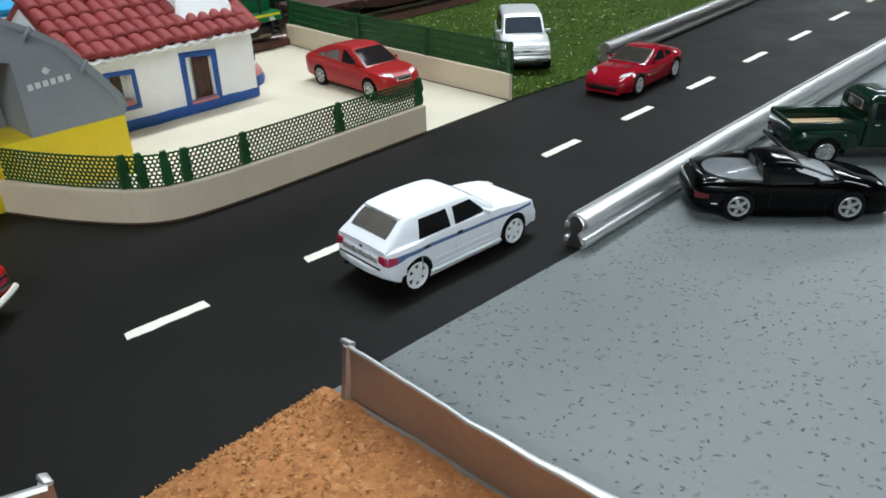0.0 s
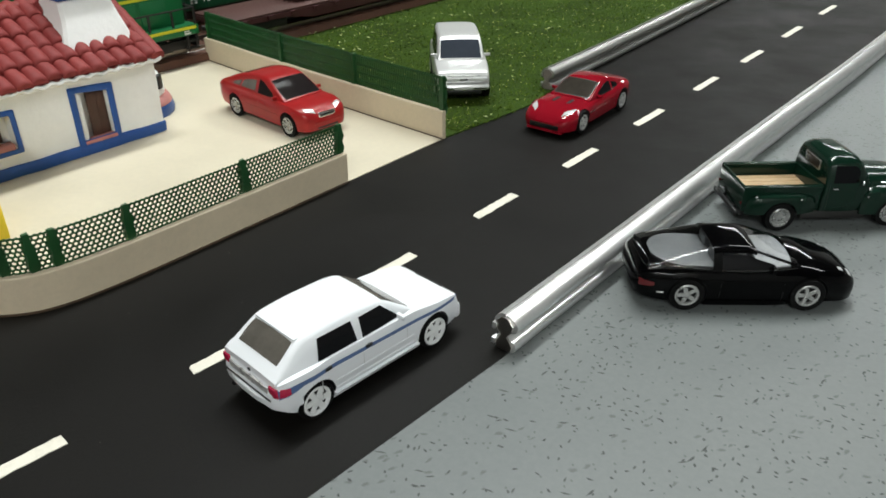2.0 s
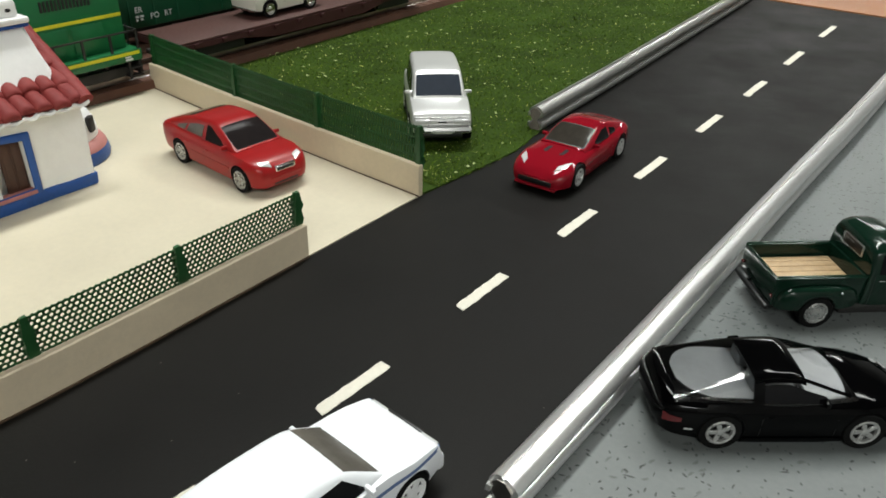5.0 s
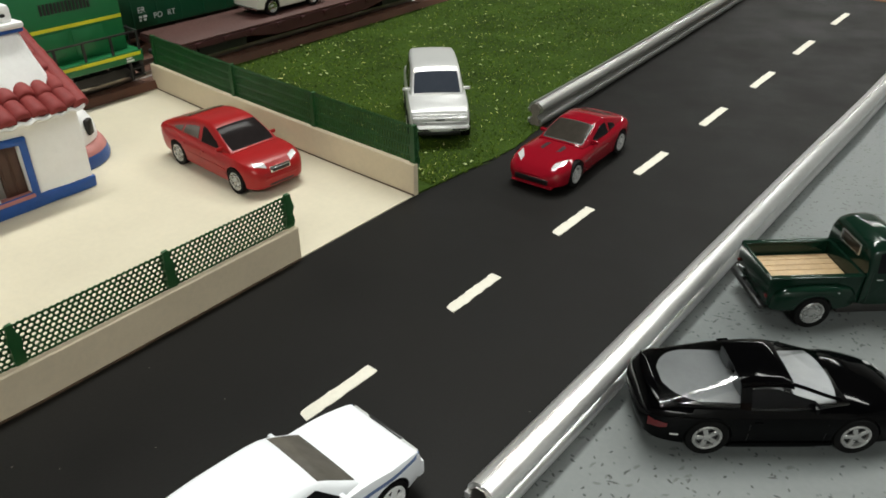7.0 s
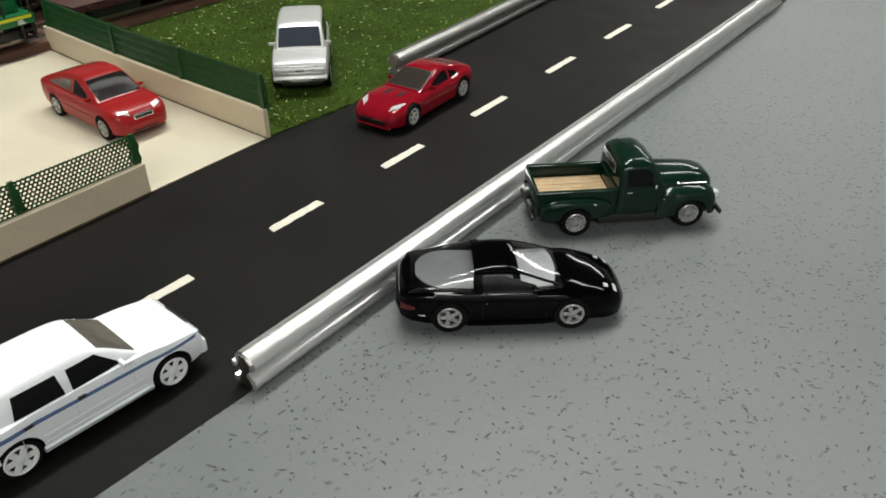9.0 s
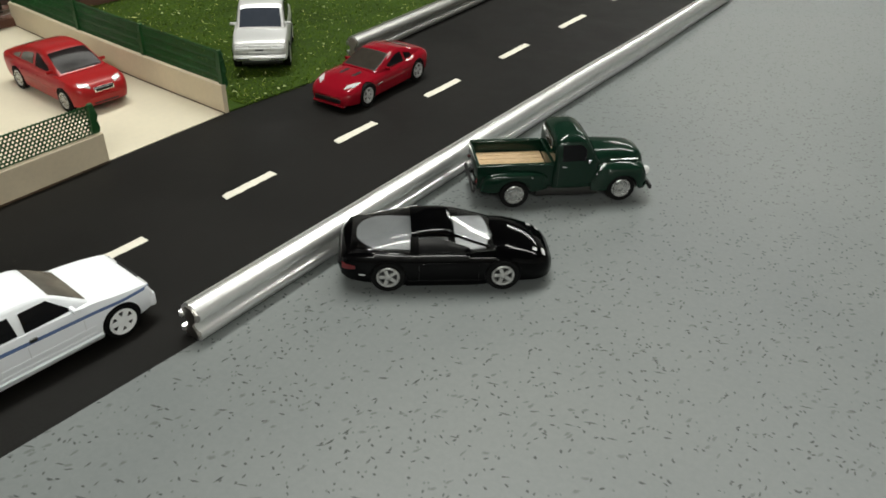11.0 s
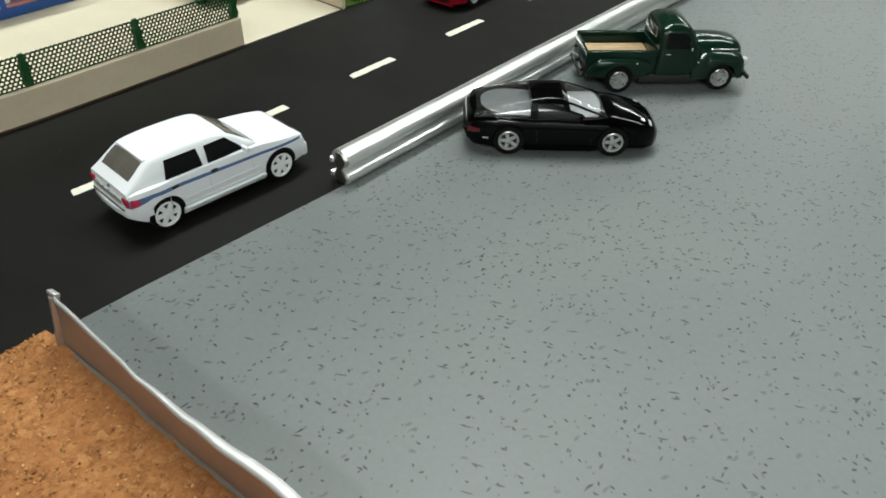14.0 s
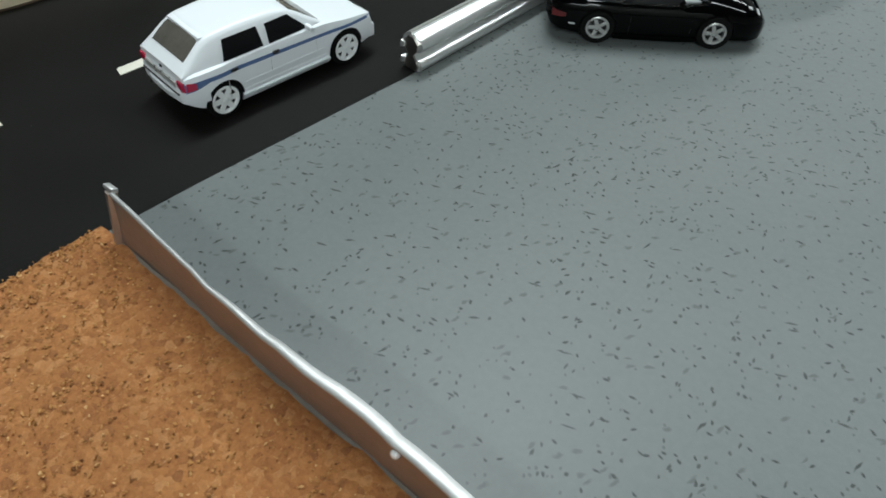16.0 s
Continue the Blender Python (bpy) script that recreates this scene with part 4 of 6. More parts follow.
    def mirrors(self, x, material, out=0.10, z=None):
        z = self.belt + 0.05 if z is None else z
        for side in (-1, 1):
            y = self.cabin_half(x, self.belt)
            bm = bmesh.new()
            box(bm, x - 0.035, x + 0.04, *sorted((side * (y - 0.03), side * (y + out + 0.05))), z - 0.045, z + 0.045, 0.025)
            part("wing_mirror", bm, material, self.ob)

    def end_box(self, name, x, half, z0, z1, depth, material, bevel=0.02, yc=0.0, label=""):
        bm = bmesh.new()
        box(bm, x - depth / 2, x + depth / 2, yc - half, yc + half, z0, z1, bevel)
        return part(name, bm, material, self.ob, label)


def place(mx, my, turn, side, track):
    """The middle between the axles, from the middle of one side's wheels."""
    a = radians(turn)
    return mx + side * track * math.sin(a), my - side * track * math.cos(a)


def white_hatchback():
    turn = 85.3
    x, y = 1.517, -5.39
    c = thing("white_hatchback", x, y, 0.0, turn, "white toy hatchback with a lilac-blue side stripe, standing on the road", "toy car", "toy cars")
    st = [(-1.83, 0.54, 0.46, 0.62, 0.64), (-1.80, 0.63, 0.43, 0.72, 0.74), (-1.75, 0.70, 0.41, 0.87, 0.90), (-1.58, 0.775, 0.31, 0.91, 0.94), (-1.24, 0.80, 0.2, 0.91, 0.95), (-0.80, 0.78, 0.19, 0.91, 0.95), (0.0, 0.78, 0.18, 0.91, 0.95), (0.86, 0.78, 0.18, 0.88, 0.925),
          (1.30, 0.80, 0.19, 0.83, 0.86), (1.60, 0.775, 0.21, 0.79, 0.815), (1.84, 0.74, 0.25, 0.745, 0.76), (1.91, 0.72, 0.30, 0.60, 0.62), (1.94, 0.66, 0.34, 0.54, 0.56)]
    cab = [(-1.77, 0.92), (-1.62, 1.04), (-1.27, 1.30), (-1.16, 1.345), (-0.6, 1.38), (-0.1, 1.37), (0.18, 1.34), (0.32, 1.285), (0.86, 0.92)]
    st = [(q, w * (0.957 if q > -1.0 else 0.985), *rest) for q, w, *rest in st]
    k = Car(c, M_CARW, st, cab, 0.91, 0.703, 0.34, (-1.165, 1.27), 0.765, 0.318, M_RIMW, "spoke", 6, boxy=0.7, arch=0.036, rear_in=0.02, lip=0.77)
    k.screen("rear_window", -1.61, -1.29, M_GLASSW, 0.10, ra=0.05, rb=0.12, na=0.03)
    k.screen("windscreen", 0.33, 0.84, M_GLASSW, 0.06)
    for s in (-1, 1):
        k.side_window(-1.05, -0.32, M_GLASSK, s, 0.035, 0.07, 0.25, -0.1, peak=1.26)
        k.side_window(-0.21, 0.57, M_GLASSK, s, 0.03, 0.07, 0.05, -1.05, peak=1.25)
        k.flank("stripe", -1.40, 1.87, 0.765, 0.835, M_STRIPE, s, 0.004, 0.685, 0.735, "lilac-blue side stripe")
        k.flank("stripe", -1.76, -1.38, 0.66, 0.83, M_STRIPE, s, 0.005, 0.765, 0.835)
        k.flank("tail_lamp", -1.775, -1.60, 0.68, 0.835, M_RED, s, 0.010, 0.72, 0.825)
        k.flank("sill", -0.84, 0.91, 0.15, 0.29, M_CARW, s, 0.05)
        k.flank("door_moulding", -0.80, 0.82, 0.33, 0.37, M_CARW, s, 0.010)
        k.flank("rubbing_strip", -0.8, 0.82, 0.46, 0.50, M_CARW, s, 0.008)
        k.end_box("tail_lamp", -1.775, 0.08, 0.68, 0.835, 0.06, M_RED, 0.012, s * 0.575)
        k.end_box("headlamp", 1.86, 0.16, 0.63, 0.73, 0.09, M_LAMP, 0.02, s * 0.48)
    bm = bmesh.new()
    ys = [0.755 * math.sin(math.pi / 2 * j / 9) for j in range(-9, 10)]
    loft(bm, [[(-1.865 + 0.32 * (abs(yy) / 0.755) ** 4 + d, yy, z) for d, z in ((0.03, 0.43), (0.0, 0.47), (0.0, 0.565), (0.02, 0.585), (0.14, 0.585), (0.14, 0.43))] for yy in ys])
    part("rear_bumper", bm, M_CARW, c)
    k.end_box("front_bumper", 1.90, 0.70, 0.26, 0.54, 0.14, M_CARW, 0.05)
    k.end_box("grille", 1.90, 0.34, 0.63, 0.73, 0.04, M_TRIM, 0.01)
    k.end_box("rear_panel", -1.80, 0.48, 0.655, 0.79, 0.03, M_RIM, 0.008, label="pale number panel between the tail lamps")
    k.end_box("bumper_gap", -1.81, 0.56, 0.595, 0.63, 0.06, M_TRIM, 0.008)
    k.end_box("badge", -1.775, 0.03, 0.83, 0.875, 0.03, M_TRIM, 0.01)
    bm = bmesh.new()
    box(bm, -1.29, -1.18, -0.47, 0.47, 1.315, 1.347, 0.015)
    part("roof_spoiler", bm, M_CARW, c)
    k.seams((-1.06, -0.25, 0.66), 0.30, M_RIM, 0.003)
    k.handles((-0.93, -0.14), 0.79, M_TRIM, 0.028)
    k.mirrors(0.55, M_CARW)
    bm = bmesh.new()
    lathe(bm, [(0.035, -0.05), (0.035, 0.05), (0.025, 0.05), (0.025, -0.05)], 12, Matrix.Translation((-1.80, 0.40, 0.40)) @ Matrix.Rotation(math.pi / 2, 4, "Z"))
    part("exhaust", bm, M_TRIM, c)
    return c


def black_coupe():
    turn = 38.7
    x, y = place(6.008, 0.189, turn, -1, 0.785)
    c = thing("black_coupe", x, y, -0.008, turn, "glossy black toy coupe parked on the grey paving", "toy car", "toy cars")
    st = [(-2.02, 0.42, 0.40, 0.57, 0.61), (-1.95, 0.60, 0.28, 0.67, 0.74), (-1.76, 0.72, 0.20, 0.75, 0.84), (-1.40, 0.78, 0.15, 0.77, 0.86), (-1.08, 0.80, 0.10, 0.77, 0.86), (-0.4, 0.785, 0.08, 0.74, 0.83), (0.4, 0.785, 0.08, 0.73, 0.83), (0.80, 0.79, 0.10, 0.73, 0.85),
          (1.08, 0.80, 0.12, 0.71, 0.84), (1.45, 0.765, 0.15, 0.65, 0.78), (1.75, 0.70, 0.13, 0.57, 0.70), (1.95, 0.58, 0.13, 0.49, 0.59), (2.06, 0.42, 0.16, 0.41, 0.46)]
    cab = [(-1.80, 0.82), (-1.5, 0.90), (-1.1, 1.01), (-0.7, 1.095), (-0.3, 1.135), (-0.02, 1.13), (0.14, 1.09), (0.93, 0.815)]
    k = Car(c, M_CARK, st, cab, 0.77, 0.70, 0.50, (-1.078, 1.078), 0.785, 0.325, M_ALLOY, "spoke", 5, boxy=-0.7, arch=0.022, canopy=M_CLEAR)
    k.screen("roof_panel", -0.64, 0.11, M_CARK, -0.03, "glossy black removable roof panels", 0.007)
    def shelf(u, v):
        e = 2 * u - 1
        q = -1.66 + 1.12 * u
        w = 0.60 * (math.sqrt(max(0.02, 1 - 0.92 * e * e)) if e < 0 else 1.0)
        yy = (2 * v - 1) * w
        return (q, yy, k.top_z(q, yy) + 0.006)
    part("load_floor", patch(shelf, 16, 12, 0.008, (0, 0, 0.2)), M_INSIDE, c, "grey-beige load floor under the rear glass")

    def dash(u, v):
        q = 0.20 + 0.64 * u - 0.10 * (2 * v - 1) ** 2 * u
        yy = (2 * v - 1) * (0.61 - 0.02 * u)
        return (q, yy, k.top_z(q, yy) + 0.006)
    part("dashboard", patch(dash, 8, 10, 0.01, (0, 0, 0.2)), M_COCKPIT, c, "pale grey dashboard under the windscreen")
    for s in (-1, 1):
        part("seat", boxes((-0.48, 0.06, s * 0.30 - 0.20, s * 0.30 + 0.20, 0.78, 0.90, 0.05), (-0.62, -0.44, s * 0.30 - 0.19, s * 0.30 + 0.19, 0.80, 1.05, 0.06)), M_INSIDE, c)

        def rim(u, v, sy=s):
            q = -1.74 + 1.14 * u
            zz = k.belt + (0.02 + 0.08 * (1 - u)) * v
            return (q, sy * (k.cabin_half(q, zz) + 0.002), min(zz, k.cabin_z(q) - 0.005))
        part("quarter_panel", patch(rim, 10, 2, 0.006, (0, 0, 0.6)), M_CARK, c)

        def pillar(u, v, sy=s):
            q = 0.12 + 0.70 * u
            w = k.cabin_half(q, k.cabin_z(q))
            yy = sy * (w - 0.05 * v)
            return (q, yy, k.top_y(q, yy))
        part("screen_pillar", patch(pillar, 8, 2, 0.006, (0, 0, 0.4)), M_CARK, c)

        def hoop(u, v, sy=s):
            q = -0.66 + 0.16 * u
            zz = k.belt + (k.cabin_z(q) - 0.03 - k.belt) * v
            a, m = k.cabin_half(q, k.belt), k.cabin_half(q, k.cabin_z(q) - 0.07)
            return (q, sy * (a + (m - a) * v + 0.01 * (1 - abs(2 * v - 1))), zz)
        part("roof_pillar", patch(hoop, 2, 6, 0.006, (0, 0, 0.8)), M_CARK, c)
    for s in (-1, 1):
        k.side_window(-0.50, 0.50, M_GLASSK, s, 0.03, 0.085, 0.0, -1.0)
        k.flank("tail_lamp", -1.93, -1.68, 0.46, 0.60, M_REDK, s, 0.006, 0.50, 0.57)
        k.flank("side_marker", -1.62, -1.5, 0.36, 0.39, M_LAMP, s, 0.006)
        # paired highlights on the closed lamp covers, put in as pale plates
        k.lid("headlamp", 1.66, 1.74, s * 0.40, s * 0.49, M_LAMP, 0.010)
        k.lid("turn_lamp", 1.84, 1.90, s * 0.34, s * 0.50, M_LAMP, 0.008)
        k.end_box("fog_lamp", 1.99, 0.06, 0.31, 0.36, 0.10, M_LAMP, 0.015, s * 0.38)
        k.flank("sill", -0.75, 0.75, 0.11, 0.22, M_CARK, s, 0.02)
    k.seams((-0.5, 0.62), 0.2)
    k.handles((-0.38,), 0.60, M_CARK)
    k.mirrors(0.40, M_CARK, 0.06)
    bm = bmesh.new()
    loft(bm, [[(-1.90 + a + 0.10 * (yy / 0.62) ** 2, yy, 0.795 + b + 0.05 * (1 - (yy / 0.62) ** 2)) for a, b in ((0, 0), (0.0, 0.02), (0.10, 0.022), (0.16, 0.0), (0.12, -0.03), (0.02, -0.03))] for yy in (-0.62, -0.5, -0.3, -0.15, 0.0, 0.15, 0.3, 0.5, 0.62)])
    part("tail_lip", bm, M_CARK, c)
    k.end_box("rear_bumper", -1.88, 0.50, 0.26, 0.46, 0.20, M_CARK, 0.08)
    k.end_box("tail_panel", -1.975, 0.34, 0.50, 0.585, 0.06, M_REDK, 0.015, label="dark red tail lamp band")
    k.screen("roof_seam", -0.455, -0.44, M_GLASSB, 0.03, lift=0.003)
    k.end_box("air_intake", 2.06, 0.22, 0.25, 0.31, 0.08, M_TRIM, 0.02)
    return c


def crimson_coupe():
    turn = -87.8
    x, y = place(-0.772, 7.244, turn, 1, 0.81)
    c = thing("crimson_coupe", x, y, 0.0, turn, "glossy crimson toy sports coupe facing down the road", "toy car", "toy cars")
    st = [(-1.98, 0.50, 0.36, 0.60, 0.64), (-1.91, 0.68, 0.28, 0.71, 0.80), (-1.7, 0.77, 0.22, 0.76, 0.87), (-1.22, 0.83, 0.18, 0.77, 0.87), (-0.7, 0.80, 0.16, 0.73, 0.81), (0.0, 0.785, 0.15, 0.70, 0.78), (0.6, 0.79, 0.15, 0.69, 0.77),
          (1.22, 0.82, 0.16, 0.67, 0.755), (1.6, 0.79, 0.17, 0.61, 0.69), (1.82, 0.72, 0.18, 0.54, 0.61), (1.95, 0.62, 0.19, 0.46, 0.52), (2.03, 0.46, 0.2, 0.39, 0.43)]
    cab = [(-1.72, 0.84), (-1.3, 0.97), (-0.95, 1.06), (-0.6, 1.115), (-0.3, 1.115), (-0.12, 1.075), (0.64, 0.77)]
    k = Car(c, M_CARC, st, cab, 0.75, 0.69, 0.50, (-1.223, 1.223), 0.81, 0.335, M_RIM, "spoke", 5, boxy=-0.6, arch=0.022)
    k.screen("windscreen_seal", -0.14, 0.60, M_TRIM, 0.035, lift=0.003, rb=0.12)
    k.screen("windscreen", -0.11, 0.57, M_GLASSB, 0.06, rb=0.15)
    k.screen("rear_window", -1.52, -1.06, M_GLASSB, 0.17, ra=0.2, rb=0.2)
    for s in (-1, 1):
        k.side_window(-0.62, 0.20, M_GLASSK, s, 0.03, 0.09, 0.0, -1.0)
        k.side_window(-1.06, -0.74, M_GLASSK, s, 0.06, 0.12, 0.5, 0.0)
        k.lid("headlamp", 1.66, 1.83, s * 0.42, s * 0.63, M_LAMP, 0.014, "pale swept-back headlamp", 1.36, 1.62)
        k.lid("bonnet_vent", 0.78, 1.20, s * 0.18, s * 0.28, M_TRIM, 0.004, "", 0.84, 1.14)
        k.flank("side_strake", 0.52, 0.80, 0.50, 0.53, M_CHROME, s, 0.008)
        k.end_box("tail_lamp", -1.91, 0.13, 0.56, 0.64, 0.08, M_RED, 0.02, s * 0.50)
    k.end_box("grille", 1.985, 0.46, 0.23, 0.38, 0.12, M_TRIM, 0.03)
    k.end_box("lower_lip", 1.96, 0.56, 0.14, 0.20, 0.16, M_CARC, 0.03)
    k.end_box("badge", 1.98, 0.05, 0.455, 0.45, 0.05, M_CHROME, 0.006)
    k.seams((-0.68, 0.42), 0.22)
    k.handles((-0.54,), 0.58, M_CARC)
    k.mirrors(0.20, M_CARC)
    return c


def red_liftback():
    turn = -3.8
    x, y = place(-8.14, 0.715, turn, -1, 0.84)
    c = thing("red_liftback", x, y, 0.012, turn, "red toy family liftback parked on the cream yard", "toy car", "toy cars")
    st = [(-2.22, 0.56, 0.36, 0.64, 0.68), (-2.16, 0.72, 0.28, 0.84, 0.90), (-1.9, 0.80, 0.22, 0.90, 0.96), (-1.25, 0.845, 0.18, 0.90, 0.95), (0.0, 0.84, 0.17, 0.87, 0.92), (0.9, 0.84, 0.17, 0.84, 0.91),
          (1.25, 0.845, 0.18, 0.82, 0.90), (1.60, 0.81, 0.19, 0.77, 0.85), (1.80, 0.73, 0.20, 0.71, 0.78), (1.90, 0.63, 0.22, 0.63, 0.69), (1.96, 0.48, 0.25, 0.54, 0.58)]
    cab = [(-2.0, 0.93), (-1.5, 1.12), (-1.0, 1.28), (-0.5, 1.36), (-0.12, 1.375), (0.10, 1.355), (0.26, 1.30), (0.98, 0.90)]
    k = Car(c, M_CARR, st, cab, 0.90, 0.75, 0.38, (-1.25, 1.25), 0.84, 0.325, M_HUB, "spoke", 6, boxy=-0.4, arch=0.03, lip=0.70)
    k.screen("windscreen_seal", 0.26, 0.95, M_TYRE, 0.05, lift=0.003, rb=0.12)
    k.screen("windscreen", 0.27, 0.91, M_GLASSD, 0.065, rb=0.12)
    k.screen("rear_window", -1.72, -0.95, M_GLASSB, 0.10)
    for s in (-1, 1):
        k.side_window(-0.98, -0.30, M_GLASSW, s, 0.05, 0.14, 0.6, 0.0)
        k.side_window(-1.40, -1.06, M_GLASSW, s, 0.05, 0.15, 0.6, 0.5)
        k.side_window(-0.16, 0.56, M_GLASSD, s, 0.02, 0.10, 0.0, -0.9)
        k.lid("headlamp", 1.77, 1.89, s * 0.35, s * 0.60, M_LAMP, 0.014, "clear headlamp", 1.65, 1.79)
        k.flank("rubbing_strip", -0.9, 0.85, 0.50, 0.54, M_CARR, s, 0.012)
        k.end_box("tail_lamp", -2.15, 0.12, 0.66, 0.80, 0.10, M_RED, 0.02, s * 0.58)
    k.end_box("grille", 1.91, 0.29, 0.575, 0.705, 0.11, M_CHROME, 0.025, label="chrome-edged grille")
    k.end_box("grille_slats", 1.94, 0.25, 0.60, 0.68, 0.09, M_TRIM, 0.015)
    k.end_box("lower_intake", 1.92, 0.36, 0.26, 0.33, 0.09, M_TRIM, 0.02)
    k.end_box("bumper_lip", 1.93, 0.46, 0.40, 0.50, 0.10, M_CARR, 0.03)
    k.seams((-1.0, -0.16, 0.86), 0.24)
    k.handles((-0.88, -0.04), 0.72, M_CARR)
    k.mirrors(0.64, M_CARR)
    return c


def silver_suv():
    turn = -47.0
    x, y = -6.16, 7.28
    c = thing("silver_suv", x, y, 0.03, turn, "silver toy off-road estate car parked on the grass", "toy car", "toy cars")
    st = [(-1.95, 0.70, 0.42, 0.80, 0.84), (-1.90, 0.78, 0.34, 1.02, 1.06), (-1.6, 0.80, 0.32, 1.06, 1.10), (0.0, 0.81, 0.32, 1.05, 1.09), (0.72, 0.81, 0.32, 1.03, 1.08),
          (1.3, 0.80, 0.33, 0.97, 1.03), (1.74, 0.77, 0.36, 0.88, 0.94), (1.86, 0.73, 0.40, 0.74, 0.78), (1.93, 0.64, 0.42, 0.66, 0.68)]
    cab = [(-1.90, 1.10), (-1.80, 1.50), (-1.70, 1.62), (-1.0, 1.69), (-0.2, 1.685), (0.2, 1.64), (0.32, 1.58), (0.86, 1.07)]
    st = [(q, w * 1.05, *rest) for q, w, *rest in st]
    k = Car(c, M_CARS, st, cab, 1.06, 0.80, 0.22, (-1.15, 1.18), 0.86, 0.36, M_RIM, "dish", boxy=0.3)
    k.screen("windscreen", 0.36, 0.83, M_GLASSV, 0.075)
    k.screen("rear_window", -1.88, -1.80, M_GLASSK, 0.12)
    for s in (-1, 1):
        k.side_window(-1.65, -0.85, M_GLASSK, s, 0.04, 0.12, 0.1, 0.0)
        k.side_window(-0.75, -0.10, M_GLASSK, s, 0.04, 0.12)
        k.side_window(0.0, 0.56, M_GLASSK, s, 0.04, 0.12, 0.0, -0.6)
        k.end_box("headlamp", 1.90, 0.22, 0.69, 0.83, 0.16, M_LAMP, 0.05, s * 0.52, "clear rectangular headlamp")
        k.end_box("tail_lamp", -1.90, 0.08, 0.7, 0.95, 0.08, M_RED, 0.02, s * 0.66)
        k.flank("running_board", -0.75, 0.78, 0.33, 0.40, M_TRIM, s, 0.05)
    k.end_box("grille", 1.93, 0.32, 0.71, 0.81, 0.08, M_LAMP, 0.02)
    k.end_box("grille_slot", 1.955, 0.12, 0.74, 0.78, 0.06, M_TRIM, 0.01)
    k.end_box("front_bumper", 1.93, 0.80, 0.44, 0.64, 0.24, M_CARS, 0.10)
    k.end_box("bumper_gap", 1.91, 0.74, 0.650, 0.668, 0.12, M_ALLOY, 0.006)
    for s in (-1, 1):
        k.end_box("bumper_slot", 2.055, 0.20, 0.50, 0.535, 0.03, M_TRIM, 0.008, s * 0.52)
    k.end_box("bonnet_shut", 1.83, 0.74, 0.845, 0.853, 0.08, M_ALLOY, 0.003)
    k.end_box("number_bar", 2.065, 0.26, 0.47, 0.57, 0.03, M_CARS, 0.008)
    k.end_box("skid_plate", 1.93, 0.55, 0.32, 0.44, 0.12, M_TRIM, 0.03)
    k.seams((-0.8, -0.05, 0.70), 0.36)
    k.mirrors(0.62, M_CARS, 0.14, 1.16)
    return c


def red_saloon():
    turn = 216.9
    c = thing("red_classic_coupe", -3.95, -13.35, 0.0, turn, "bright red classic toy coupe with a white chromed rear bumper", "toy car", "toy cars")
    st = [(-2.2, 0.60, 0.42, 0.78, 0.82), (-2.15, 0.78, 0.32, 0.84, 0.88), (-1.4, 0.84, 0.22, 0.88, 0.92), (0.0, 0.83, 0.2, 0.84, 0.88), (1.4, 0.83, 0.22, 0.82, 0.87), (2.05, 0.78, 0.28, 0.76, 0.80), (2.15, 0.66, 0.36, 0.66, 0.68)]
    cab = [(-1.6, 0.90), (-1.0, 1.16), (-0.5, 1.26), (0.0, 1.25), (0.15, 1.21), (0.75, 0.88)]
    k = Car(c, M_CARB, st, cab, 0.87, 0.74, 0.35, (-1.25, 1.3), 0.83, 0.33, M_CHROME, "dish", boxy=0.4)
    k.screen("windscreen", 0.18, 0.68, M_GLASSK, 0.06)
    k.screen("rear_window", -1.4, -0.75, M_GLASSK, 0.10)
    for s in (-1, 1):
        k.side_window(-0.7, 0.4, M_GLASSK, s, 0.03, 0.10, 0.5, -0.8)
        k.end_box("tail_lamp", -2.19, 0.15, 0.60, 0.70, 0.06, M_RED, 0.02, s * 0.52)
        k.end_box("headlamp", 2.12, 0.12, 0.55, 0.68, 0.08, M_LAMP, 0.03, s * 0.55)
    k.end_box("rear_panel", -2.19, 0.70, 0.50, 0.74, 0.05, M_TRIM, 0.015)
    bm = bmesh.new()
    loft(bm, [[(-2.30 + 0.10 * (yy / 0.84) ** 2 + a, yy, 0.42 + b) for a, b in ((-0.03, -0.05), (-0.05, 0.0), (-0.03, 0.05), (0.03, 0.05), (0.03, -0.05))] for yy in [-0.84 + 1.68 * j / 14 for j in range(15)]])
    part("rear_bumper", bm, M_CARV, c, "white chromed bumper")
    k.end_box("front_bumper", 2.18, 0.8, 0.36, 0.46, 0.10, M_CHROME, 0.03)
    k.seams((-0.6, 0.6), 0.26)
    return c


